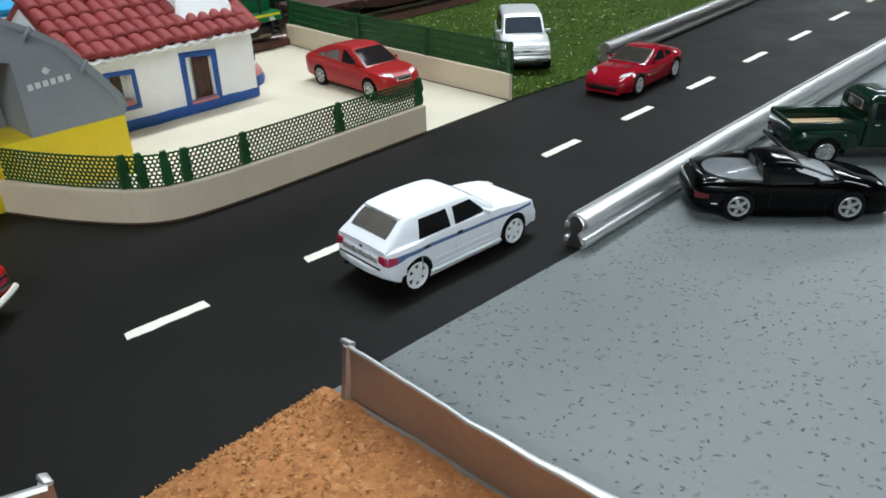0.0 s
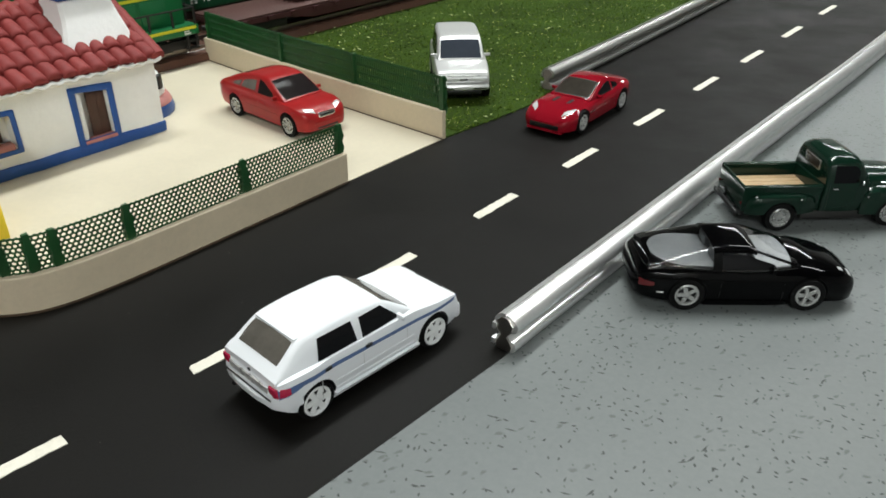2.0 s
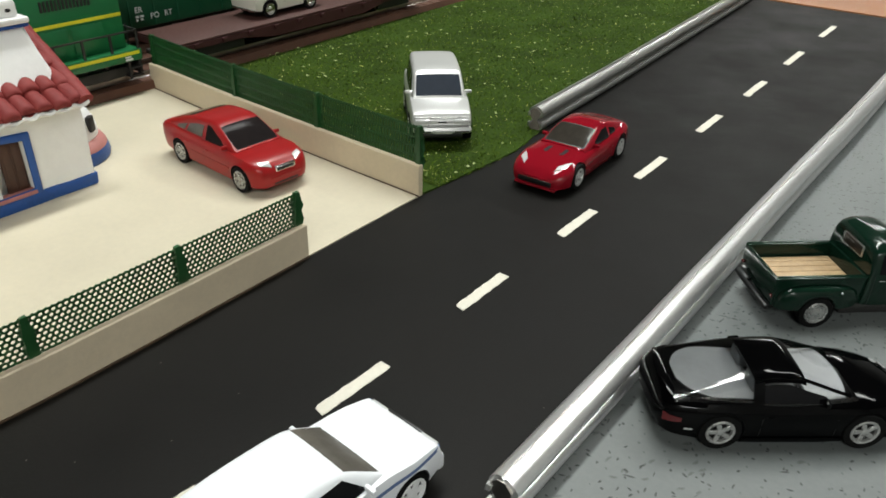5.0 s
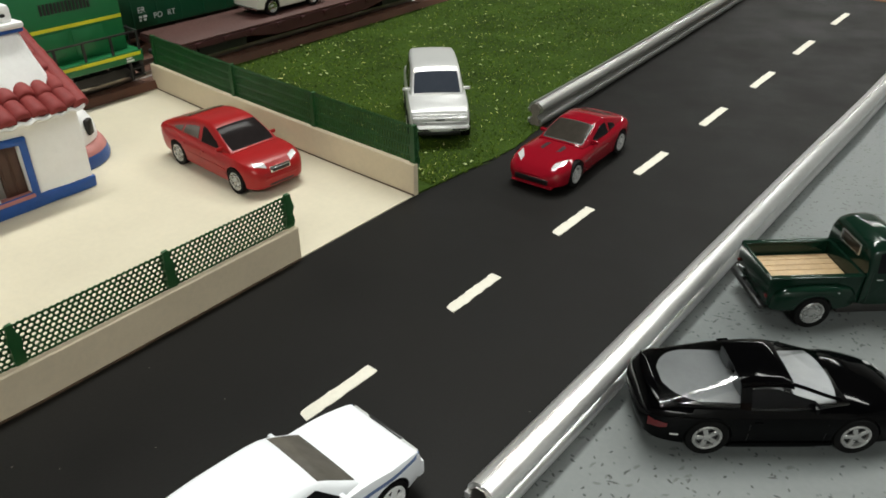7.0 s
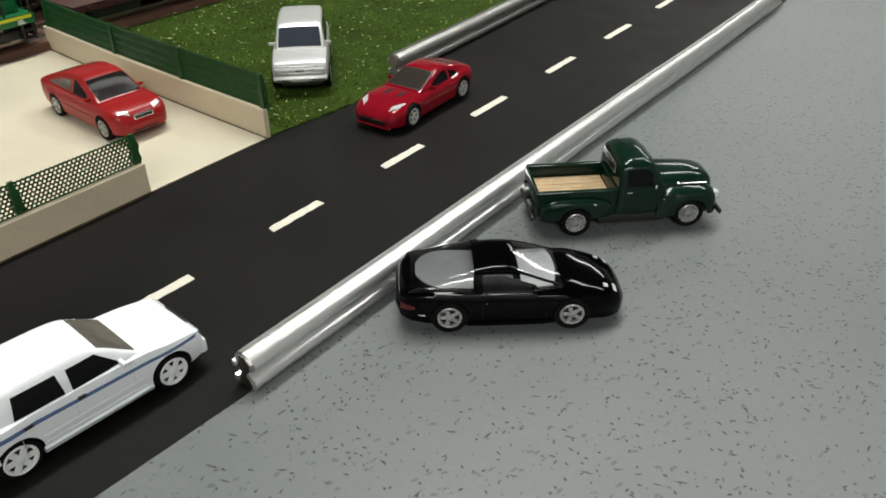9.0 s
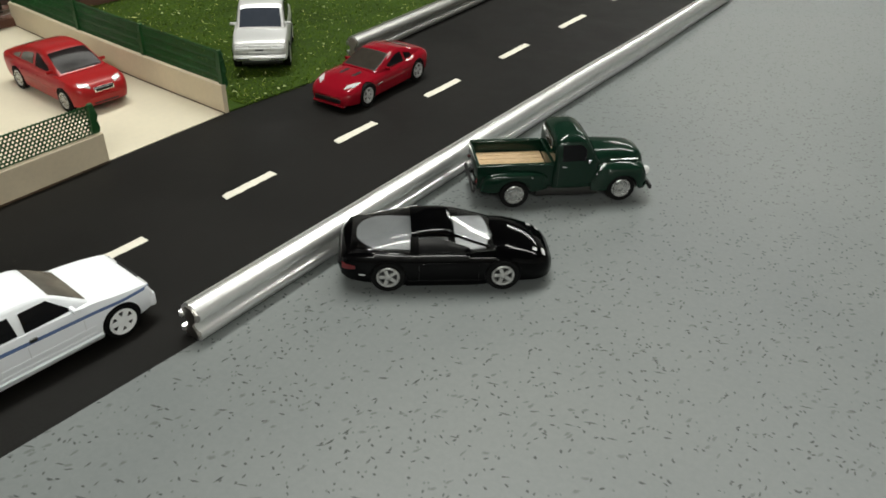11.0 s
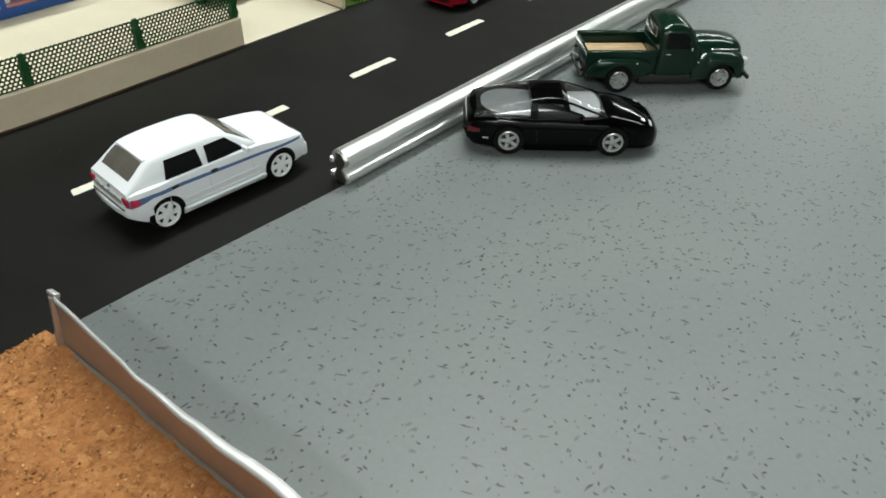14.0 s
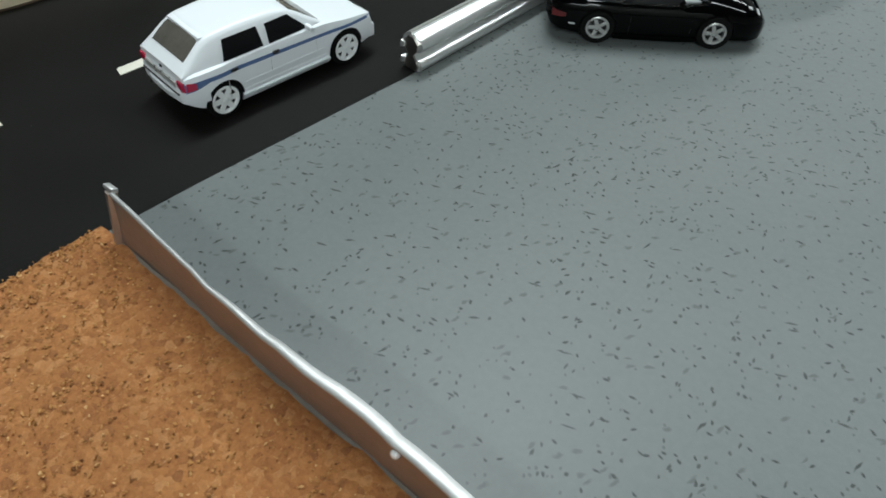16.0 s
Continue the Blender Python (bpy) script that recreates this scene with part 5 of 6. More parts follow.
def green_pickup():
    turn = 41.8
    x, y = 5.81, 5.085
    c = thing("green_pickup", x, y, -0.008, turn, "dark green classic toy pickup truck with a wooden load bed", "toy truck", "toy cars")
    P = M_CARG

    def shell(name, rows, parent=c, mat=P, smooth=45, label=""):
        return part(name, loft(bmesh.new(), rows), mat, parent, label, smooth)

    def hump(x, w, z0, z1, r=0.55):
        """A rounded arch section across the truck."""
        pts = [(-w, z0)] + [(-w * math.copysign(abs(math.cos(a)) ** r, math.cos(a)), z0 + (z1 - z0) * math.sin(a) ** r) for a in [math.pi * j / 14 for j in range(1, 14)]] + [(w, z0)]
        return [(x, yy, zz) for yy, zz in pts]
    # load bed
    bed = part("load_bed", boxes((-2.02, -0.36, -0.575, 0.575, 0.40, 0.58, 0.02)), P, c)
    for s in (-1, 1):
        part("bed_side", boxes((-2.02, -0.36, *sorted((s * 0.58, s * 0.67)), 0.42, 0.97, 0.015), (-2.04, -0.36, *sorted((s * 0.565, s * 0.685)), 0.945, 0.985, 0.015)), P, bed)
    part("tailgate", boxes((-2.06, -2.00, -0.66, 0.66, 0.42, 0.97, 0.015)), P, bed)
    part("bed_front", boxes((-0.40, -0.35, -0.61, 0.61, 0.42, 0.99, 0.01)), P, bed)
    for j in range(6):
        y0 = -0.54 + j * 0.18
        part("plank", boxes((-1.99, -0.41, y0 + 0.008, y0 + 0.172, 0.58, 0.72, 0.008)), M_PLANK, bed)
    # cab
    cab = [(-0.38, 0.62, 1.20), (-0.36, 0.70, 1.44), (-0.28, 0.73, 1.54), (-0.05, 0.745, 1.60), (0.16, 0.745, 1.60), (0.32, 0.735, 1.56), (0.42, 0.72, 1.46), (0.60, 0.69, 1.16), (0.66, 0.66, 1.08)]

    def cab_ring(q):
        w, zt = spline(cab, q)
        zl = 0.40
        half = [(w * 0.96, zl), (w, zl + 0.12), (w, 0.72), (w * 0.985, 1.02), (w * 0.985 - 0.14 * max(0, zt - 0.14 - 1.02), max(1.025, zt - 0.14)), (w * 0.9 - 0.1 * max(0, zt - 1.0), max(1.03, zt - 0.05)), (w * 0.6, zt - 0.008)]
        return [(q, 0, zl)] + [(q, a, b) for a, b in half] + [(q, 0, zt)] + [(q, -a, b) for a, b in half[::-1]]
    cabin = shell("cab", [cab_ring(-0.36 + 1.02 * j / 34) for j in range(35)], label="rounded dark green cab")
    for s in (-1, 1):
        def win(u, v):
            q = -0.20 + 0.54 * u
            zz = 1.06 + (min(1.43, 1.45 - max(0, q - 0.22) * 1.2) - 1.06) * v
            ring = sorted((b, a) for _, a, b in cab_ring(q)[4:8])
            return (q, s * float(np.interp(zz, [b for b, _ in ring], [a for _, a in ring])), zz)
        part("side_window", patch(win, 8, 6, 0.006, (0.1, 0, 1.0)), M_GLASSK, cabin)

        def seam(u, v):
            q = -0.26 + 0.006 * u
            zz = 0.42 + 0.60 * v
            ring = sorted((b, a) for _, a, b in cab_ring(q)[1:6])
            return (q, s * float(np.interp(zz, [b for b, _ in ring], [a for _, a in ring])), zz)
        part("door_seam", patch(seam, 1, 6, 0.003, (0.1, 0, 0.7)), M_TRIM, cabin)
        part("door_handle", boxes((-0.20, -0.08, *sorted((s * 0.735, s * 0.775)), 0.93, 0.96, 0.01)), M_CHROME, cabin)
        part("mirror", boxes((0.36, 0.40, *sorted((s * 0.74, s * 0.84)), 1.05, 1.13, 0.012)), M_CHROME, cabin)

    def screen(u, v):
        q = 0.43 + 0.17 * u
        w, zt = spline(cab, q)
        yy = (2 * v - 1) * w * 0.74
        return (q, yy, zt - 0.02 * abs(2 * v - 1) ** 3)
    part("windscreen", patch(screen, 5, 8, 0.008, (0, 0, 0.8)), M_GLASSK, cabin)
    part("rear_window", boxes((-0.368, -0.335, -0.34, 0.34, 1.18, 1.42, 0.03)), M_GLASSS, cabin)
    part("rear_window_glass", boxes((-0.376, -0.345, -0.30, 0.30, 1.205, 1.395, 0.02)), M_GLASSB, cabin)
    # bonnet, nose and wings
    shell("bonnet", [hump(q, w, 0.50, z1, 0.5) for q, w, z1 in ((0.58, 0.60, 1.15), (0.9, 0.57, 1.15), (1.25, 0.52, 1.145), (1.52, 0.48, 1.12), (1.68, 0.43, 1.06), (1.76, 0.38, 0.98), (1.80, 0.30, 0.88))])
    for s in (-1, 1):
        part("bonnet_trim", boxes((0.95, 1.60, *sorted((s * 0.47, s * 0.535)), 0.955, 0.985, 0.012)), M_CHROME, c)
    part("grille", boxes((1.66, 1.80, -0.36, 0.36, 0.40, 0.82, 0.06)), P, c)
    for j in range(4):
        part("grille_bar", boxes((1.78, 1.83, -0.30, 0.30, 0.44 + j * 0.07, 0.465 + j * 0.07, 0.008)), M_CHROME, c)
    for s in (-1, 1):
        rows = []
        crown = [(0.52, 0.72, 0.735), (0.66, 0.86, 0.76), (0.85, 0.91, 0.775), (1.15, 0.925, 0.78), (1.4, 0.92, 0.775), (1.62, 0.88, 0.75), (1.76, 0.80, 0.70), (1.84, 0.66, 0.60)]
        for q in [0.52 + 1.32 * j / 34 for j in range(35)]:
            zt, wo = spline(crown, q)
            zb = max(0.33, 0.325 + math.sqrt(max(0.0, 0.37 ** 2 - (q - 1.24) ** 2)))
            rows.append([(q, s * a, b) for a, b in ((0.28, zb), (wo, zb), (wo, zb + (zt - zb) * 0.5), (wo - 0.04, zt - 0.06), (wo - 0.14, zt), (0.38, zt + 0.02), (0.28, zt))])
        wing = shell("front_wing", rows)
        bm = bmesh.new()
        lathe(bm, [(0.0001, 0.10), (0.07, 0.09), (0.10, 0.06), (0.115, 0.0), (0.115, -0.06)], 18, Matrix.Translation((1.79, s * 0.54, 0.70)) @ Matrix.Rotation(-math.pi / 2, 4, "Z"))
        part("headlamp", bm, M_LAMP, wing, "round clear headlamp")
        rows = []
        crown = [(-2.0, 0.58, 0.72), (-1.92, 0.72, 0.79), (-1.72, 0.81, 0.83), (-1.3, 0.84, 0.845), (-0.9, 0.83, 0.835), (-0.62, 0.78, 0.78), (-0.48, 0.70, 0.72)]
        for q in [-2.0 + 1.52 * j / 38 for j in range(39)]:
            zt, wo = spline(crown, q)
            zb = max(0.40, 0.325 + math.sqrt(max(0.0, 0.36 ** 2 - (q + 1.24) ** 2)))
            rows.append([(q, s * a, b) for a, b in ((0.60, zb), (wo - 0.01, zb), (wo, zb + (zt - zb) * 0.5), (wo - 0.02, zt - 0.05), (wo - 0.06, zt - 0.012), (0.64, zt + 0.012), (0.60, zt))])
        shell("rear_wing", rows)
        part("running_board", boxes((-0.72, 0.70, *sorted((s * 0.50, s * 0.68)), 0.20, 0.40, 0.03)), M_BLACK, c)
        for q, yy in ((-0.86, 0.82), (0.62, 0.745)):
            bm = bmesh.new()
            bmesh.ops.create_icosphere(bm, subdivisions=2, radius=0.026)
            bm.transform(Matrix.Translation((q, s * yy, 0.74)))
            part("wing_rivet", bm, M_CHROME, c)
        part("tail_lamp", boxes((-2.09, -2.04, *sorted((s * 0.58, s * 0.65)), 0.57, 0.63, 0.02)), M_REDK, c)
        for q, out in ((-1.24, 0.735), (1.24, 0.60)):
            wheel(c, q, s * out, 0.325, s, M_HUB, 0.19, 5, "dish")
    part("front_bumper", boxes((1.88, 1.95, -0.74, 0.74, 0.30, 0.42, 0.03)), M_TRIM, c)
    part("rear_bumper", boxes((-2.16, -2.09, -0.66, 0.66, 0.32, 0.42, 0.03)), M_TRIM, c)
    for s in (-1, 1):
        part("bumper_iron", boxes((1.66, 1.92, s * 0.3 - 0.03, s * 0.3 + 0.03, 0.33, 0.39)), M_TRIM, c)
        part("bumper_iron", boxes((-2.16, -1.9, s * 0.3 - 0.03, s * 0.3 + 0.03, 0.34, 0.40)), M_TRIM, c)
    part("chassis", boxes((-1.95, 1.75, -0.45, 0.45, 0.20, 0.42, 0.03)), M_TRIM, c)
    return c


white_hatchback()
black_coupe()
green_pickup()
crimson_coupe()
red_liftback()
silver_suv()
red_saloon()


# ---- the white house ----
def text_mesh(words, size, parent, material, place_m):
    cu = bpy.data.curves.new("lettering", "FONT")
    cu.body, cu.size, cu.extrude = words, size * S, 0.004 * S
    tmp = new("lettering", cu)
    bpy.context.view_layer.update()
    me = bpy.data.meshes.new_from_object(tmp.evaluated_get(bpy.context.evaluated_depsgraph_get()))
    bpy.data.objects.remove(tmp)
    me.materials.append(material)
    ob = new("lettering", me)
    ob.parent = parent
    ob.matrix_basis = place_m
    return ob


def frame_bm(x0, x1, ya, yb, za, zb, w, lift=0.0, bevel=0.03):
    """An upright picture frame in the plane of the front wall; its top edge may slope by lift."""
    bm = bmesh.new()
    out = [(ya, za), (yb, za), (yb, zb - lift), (ya, zb)]
    inn = [(ya + w, za + w), (yb - w, za + w), (yb - w, zb - lift - w), (ya + w, zb - w)]
    vs = {}
    for xi, x in enumerate((x0, x1)):
        for k in range(4):
            vs[xi, 0, k] = bm.verts.new((x, *out[k]))
            vs[xi, 1, k] = bm.verts.new((x, *inn[k]))
    for k in range(4):
        q = (k + 1) % 4
        bm.faces.new((vs[1, 0, k], vs[1, 0, q], vs[1, 1, q], vs[1, 1, k]))
        bm.faces.new((vs[0, 0, k], vs[0, 1, k], vs[0, 1, q], vs[0, 0, q]))
        bm.faces.new((vs[0, 0, k], vs[0, 0, q], vs[1, 0, q], vs[1, 0, k]))
        bm.faces.new((vs[0, 1, k], vs[1, 1, k], vs[1, 1, q], vs[0, 1, q]))
    bmesh.ops.bevel(bm, geom=list(bm.edges), offset=bevel, segments=2, profile=0.5, affect="EDGES")
    return wobble(bm, 0.02, 2.0)


def house():
    h = thing("white_house", 0, 0, 0.012, 0, "whitewashed ceramic farmhouse with blue trim and a red tiled roof", "house")
    XF, XB, YL, YR, ZE = -9.95, -14.25, -6.802, -1.25, 2.18
    door, win = (-3.55, -2.70, 0.36, 1.66), (-5.86, -5.22, 0.72, 1.58)
    ys = [YL, win[0], win[1], door[0], door[1], YR]
    ys = sorted(set(ys + [YL + (YR - YL) * k / 16 for k in range(17)]))
    zs = sorted({0.0, door[2], door[3], win[2], win[3], ZE, 0.2, 1.1, 1.35, 1.9})
    bm = bmesh.new()
    for y0, y1 in zip(ys, ys[1:]):
        for z0, z1 in zip(zs, zs[1:]):
            ym, zm = (y0 + y1) / 2, (z0 + z1) / 2
            if any(a < ym < b and c < zm < d for a, b, c, d in (door, win)):
                continue
            box(bm, XF - 0.30, XF, y0, y1, z0, z1)
    bmesh.ops.remove_doubles(bm, verts=bm.verts, dist=1e-4)
    part("wall_front", wobble(bm, 0.035, 0.9), M_WHITE, h, smooth=30)
    gable = [(XF - 0.28, 0.0), (XB, 0.0), (XB, ZE), (-12.1, 3.42), (XF - 0.28, ZE)]
    for y0, y1 in ((YR - 0.25, YR), (YL, YL + 0.25)):
        bm = bmesh.new()
        prism(bm, gable, "y", y0, y1)
        part("wall_gable", wobble(bm, 0.03, 0.8), M_WHITE, h, smooth=0)
    part("wall_back", boxes((XB, XB + 0.25, YL, YR, 0, ZE)), M_WHITE, h, smooth=0)
    part("inner_wall", boxes((XF - 0.62, XF - 0.34, YL + 0.2, YR - 0.2, 0, ZE)), M_WHITE, h, smooth=0)
    # blue plinth, door and window
    bm = boxes((XF - 0.1, XF + 0.05, YL, YR + 0.02, 0.0, 0.31, 0.03), (XB, XF + 0.03, YR - 0.05, YR + 0.05, 0.0, 0.31, 0.03))
    bmesh.ops.subdivide_edges(bm, edges=[e for e in bm.edges if e.calc_length() > 1.5], cuts=10)
    part("plinth", wobble(bm, 0.035, 1.3), M_BLUE, h, "cobalt blue painted plinth")
    d = part("door", boxes((XF - 0.26, XF - 0.16, -3.20, -2.71, 0.36, 1.64, 0.03)), M_DOOR, h, "brown door standing half open")
    part("door_panel", boxes((XF - 0.17, XF - 0.145, -3.15, -2.98, 0.46, 1.54, 0.02), (XF - 0.17, XF - 0.145, -2.93, -2.76, 0.46, 1.54, 0.02)), M_DOOR, d)
    part("door_frame", frame_bm(XF - 0.03, XF + 0.05, -3.72, -2.53, 0.23, 1.83, 0.17, 0.10), M_BLUE, h, "cobalt blue painted door surround")
    part("door_step", wobble(boxes((XF - 0.25, XF + 0.075, -3.56, -2.66, 0.29, 0.385, 0.03)), 0.02, 2), M_PINK, h, "pink painted door step")
    part("door_reveal", boxes((XF - 0.29, XF - 0.02, -3.56, -3.40, 0.36, 1.66, 0.02)), M_WHITE, h)
    w = part("window", boxes((XF - 0.30, XF - 0.22, -5.70, -5.40, 0.86, 1.54, 0.04)), M_DOOR, h, "brown window shutter ajar")
    part("window_frame", frame_bm(XF - 0.03, XF + 0.045, -5.98, -5.08, 0.58, 1.72, 0.13, 0.06), M_BLUE, w, "cobalt blue painted window surround")
    part("window_sill", boxes((XF - 0.22, XF + 0.05, -5.82, -5.25, 0.70, 0.86, 0.04)), M_PINK, w)
    # roof
    bm = bmesh.new()
    prism(bm, [(-9.72, 2.06), (-9.72, 2.14), (-12.1, 3.46), (-14.5, 2.14), (-14.5, 2.04), (-12.1, 3.34)], "y", YL - 0.08, YR + 0.10)
    roof = part("roof", bm, M_TILE, h, "red clay barrel-tiled roof", 0)
    bm = bmesh.new()
    rows = []
    for k in range(91):
        y = YL - 0.06 + (YR - YL + 0.14) * k / 90
        z = 2.08 + 0.032 * math.cos((y - YL) / 0.376 * 2 * math.pi)
        rows.append([(-9.98, y, 1.96), (-9.72, y, 2.00 + (z - 2.08) * 0.5), (-9.60, y, z), (-9.62, y, z + 0.05), (-9.98, y, z + 0.08)])
    part("scalloped_cornice", wobble(loft(bm, rows), 0.02, 2.0), M_WHITE, h, "white scalloped cornice under the tiles")
    # one clay tile, laid in overlapping rows
    bm = bmesh.new()
    rings = []
    for u, r, lift in ((-0.03, 0.17, -0.02), (0.0, 0.20, 0.0), (0.10, 0.208, 0.012), (0.36, 0.195, 0.01), (0.70, 0.165, -0.03)):
        outer = [(u, r * math.cos(a), lift + r * 0.80 * math.sin(a)) for a in [math.pi * j / 8 for j in range(9)]]
        inner = [(u, 0.9 * r * math.cos(a), lift + 0.15 * r * math.sin(a)) for a in [math.pi * j / 8 for j in range(8, -1, -1)]]
        rings.append(outer + inner)
    tile = part("roof_tile", loft(bm, rings), M_TILE, roof, smooth=50)
    pitch = math.atan2(3.46 - 2.14, 12.1 - 9.72)
    cols, lines = 15, 5
    tiles = [tile] + [tile.copy() for _ in range(cols * lines - 1)]
    for k, t in enumerate(tiles):
        if k:
            scene.collection.objects.link(t)
            t.parent = roof
        i, j = k % cols, k // cols
        along = 0.565 * j + random.uniform(-0.05, 0.05)
        yy = YL + 0.13 + 0.376 * i + random.uniform(-0.02, 0.02)
        x = -9.66 - along * math.cos(pitch)
        z = 2.13 + along * math.sin(pitch) + 0.05
        t.matrix_basis = Matrix.Translation((x * S, yy * S, z * S)) @ Euler((0, 0, math.pi + random.uniform(-0.05, 0.05))).to_matrix().to_4x4() @ Euler((0, -pitch + 0.05 + random.uniform(-0.03, 0.03), 0)).to_matrix().to_4x4() @ Matrix.Scale(random.uniform(0.95, 1.05), 4)
    bm = bmesh.new()
    loft(bm, [[(-12.1 + 0.2 * math.cos(a), y, 3.44 + 0.17 * math.sin(a)) for a in [math.pi * j / 8 for j in range(9)]] for y in [YL - 0.1 + (YR - YL + 0.2) * k / 24 for k in range(25)]])
    part("ridge", wobble(bm, 0.04, 2.5), M_TILE, roof)
    bm = bmesh.new()
    for k in range(7):
        a0 = 0.38 * k
        m = Matrix.Translation((-9.66 - a0 * math.cos(pitch), YR + 0.02, 2.16 + a0 * math.sin(pitch))) @ Matrix.Rotation(math.pi, 4, "Z") @ Matrix.Rotation(-pitch - 0.08, 4, "Y")
        vs0 = set(bm.verts)
        loft(bm, [[(u, r * math.cos(a), r * 0.95 * math.sin(a)) for a in [math.pi * (-0.15 + 1.3 * j / 10) for j in range(11)]] for u, r in ((-0.02, 0.15), (0.0, 0.19), (0.25, 0.19), (0.46, 0.16))])
        bmesh.ops.transform(bm, matrix=m, verts=[v for v in bm.verts if v not in vs0])
    part("verge_tiles", wobble(bm, 0.02, 3.0), M_TILE, roof)
    # chimney
    bm = bmesh.new()
    rows = []
    for z, x0, x1, y0, y1 in ((2.2, -10.14, -12.2, -3.38, -1.38), (2.7, -10.36, -12.1, -3.28, -1.44), (3.2, -10.62, -12.0, -3.10, -1.54), (3.72, -10.86, -11.9, -2.98, -1.63)):
        rows.append([(x0, y0 + 0.08, z), (x0, y1 - 0.08, z), (x0 - 0.08, y1, z), (x1 + 0.08, y1, z), (x1, y1 - 0.08, z), (x1, y0 + 0.08, z), (x1 + 0.08, y0, z), (x0 - 0.08, y0, z)])
    ch = part("chimney", wobble(loft(bm, rows), 0.02, 1.5), M_WHITE, h, "large tapering whitewashed chimney", 30)
    part("chimney_band", wobble(boxes((-11.98, -10.78, -3.06, -1.55, 3.70, 3.78, 0.03)), 0.01, 2), M_BLUE, ch, "cobalt blue band")
    part("chimney_cap", wobble(boxes((-12.0, -10.75, -3.08, -1.53, 3.78, 3.92, 0.05), (-11.85, -10.88, -2.95, -1.66, 3.90, 4.30, 0.10)), 0.02, 2), M_WHITE, ch)
    for k in range(4):
        y = -2.78 + 0.30 * k
        bm = bmesh.new()
        lathe(bm, [(0.0001, 0.0), (0.06, 0.0), (0.075, -0.04)], 12, Matrix.Translation((-10.868, y, 4.08)) @ Matrix.Rotation(-math.pi / 2, 4, "Z") @ Matrix.Scale(0.6, 4, (0, 0, 1)))
        part("smoke_hole", bm, M_BLACK, ch)
    # bread oven on the gable
    ov = part("oven_base", lathe(bmesh.new(), [(0.0001, 0.0), (1.24, 0.0), (1.27, 0.12), (1.22, 0.32)], 36, Matrix.Translation((-12.1, -1.0, 0)), "z"), M_BLUE, h, "cobalt blue base of the round bread oven")
    part("oven_ledge", lathe(bmesh.new(), [(1.22, 0.31), (1.20, 0.38), (1.12, 0.50), (1.0, 0.56), (0.0001, 0.56)], 36, Matrix.Translation((-12.1, -1.0, 0)), "z"), M_PINK, ov, "pink painted ledge")
    prof = [(1.02, 0.54)] + [(1.04 * math.cos(a), 0.62 + 1.02 * math.sin(a)) for a in [math.pi / 2 * k / 9 for k in range(10)]]
    part("oven_dome", wobble(lathe(bmesh.new(), prof, 36, Matrix.Translation((-12.1, -1.0, 0)), "z"), 0.03, 1.4), M_WHITE, ov, "whitewashed oven dome")
    a = 0.62
    bm = bmesh.new()
    box(bm, 0.93, 1.075, -0.13, 0.13, 0.74, 1.16, 0.05, Matrix.Translation((-12.1, -1.0, 0)) @ Matrix.Rotation(a, 4, "Z"))
    part("oven_mouth", bm, M_BLACK, ov, "dark oven mouth")


house()


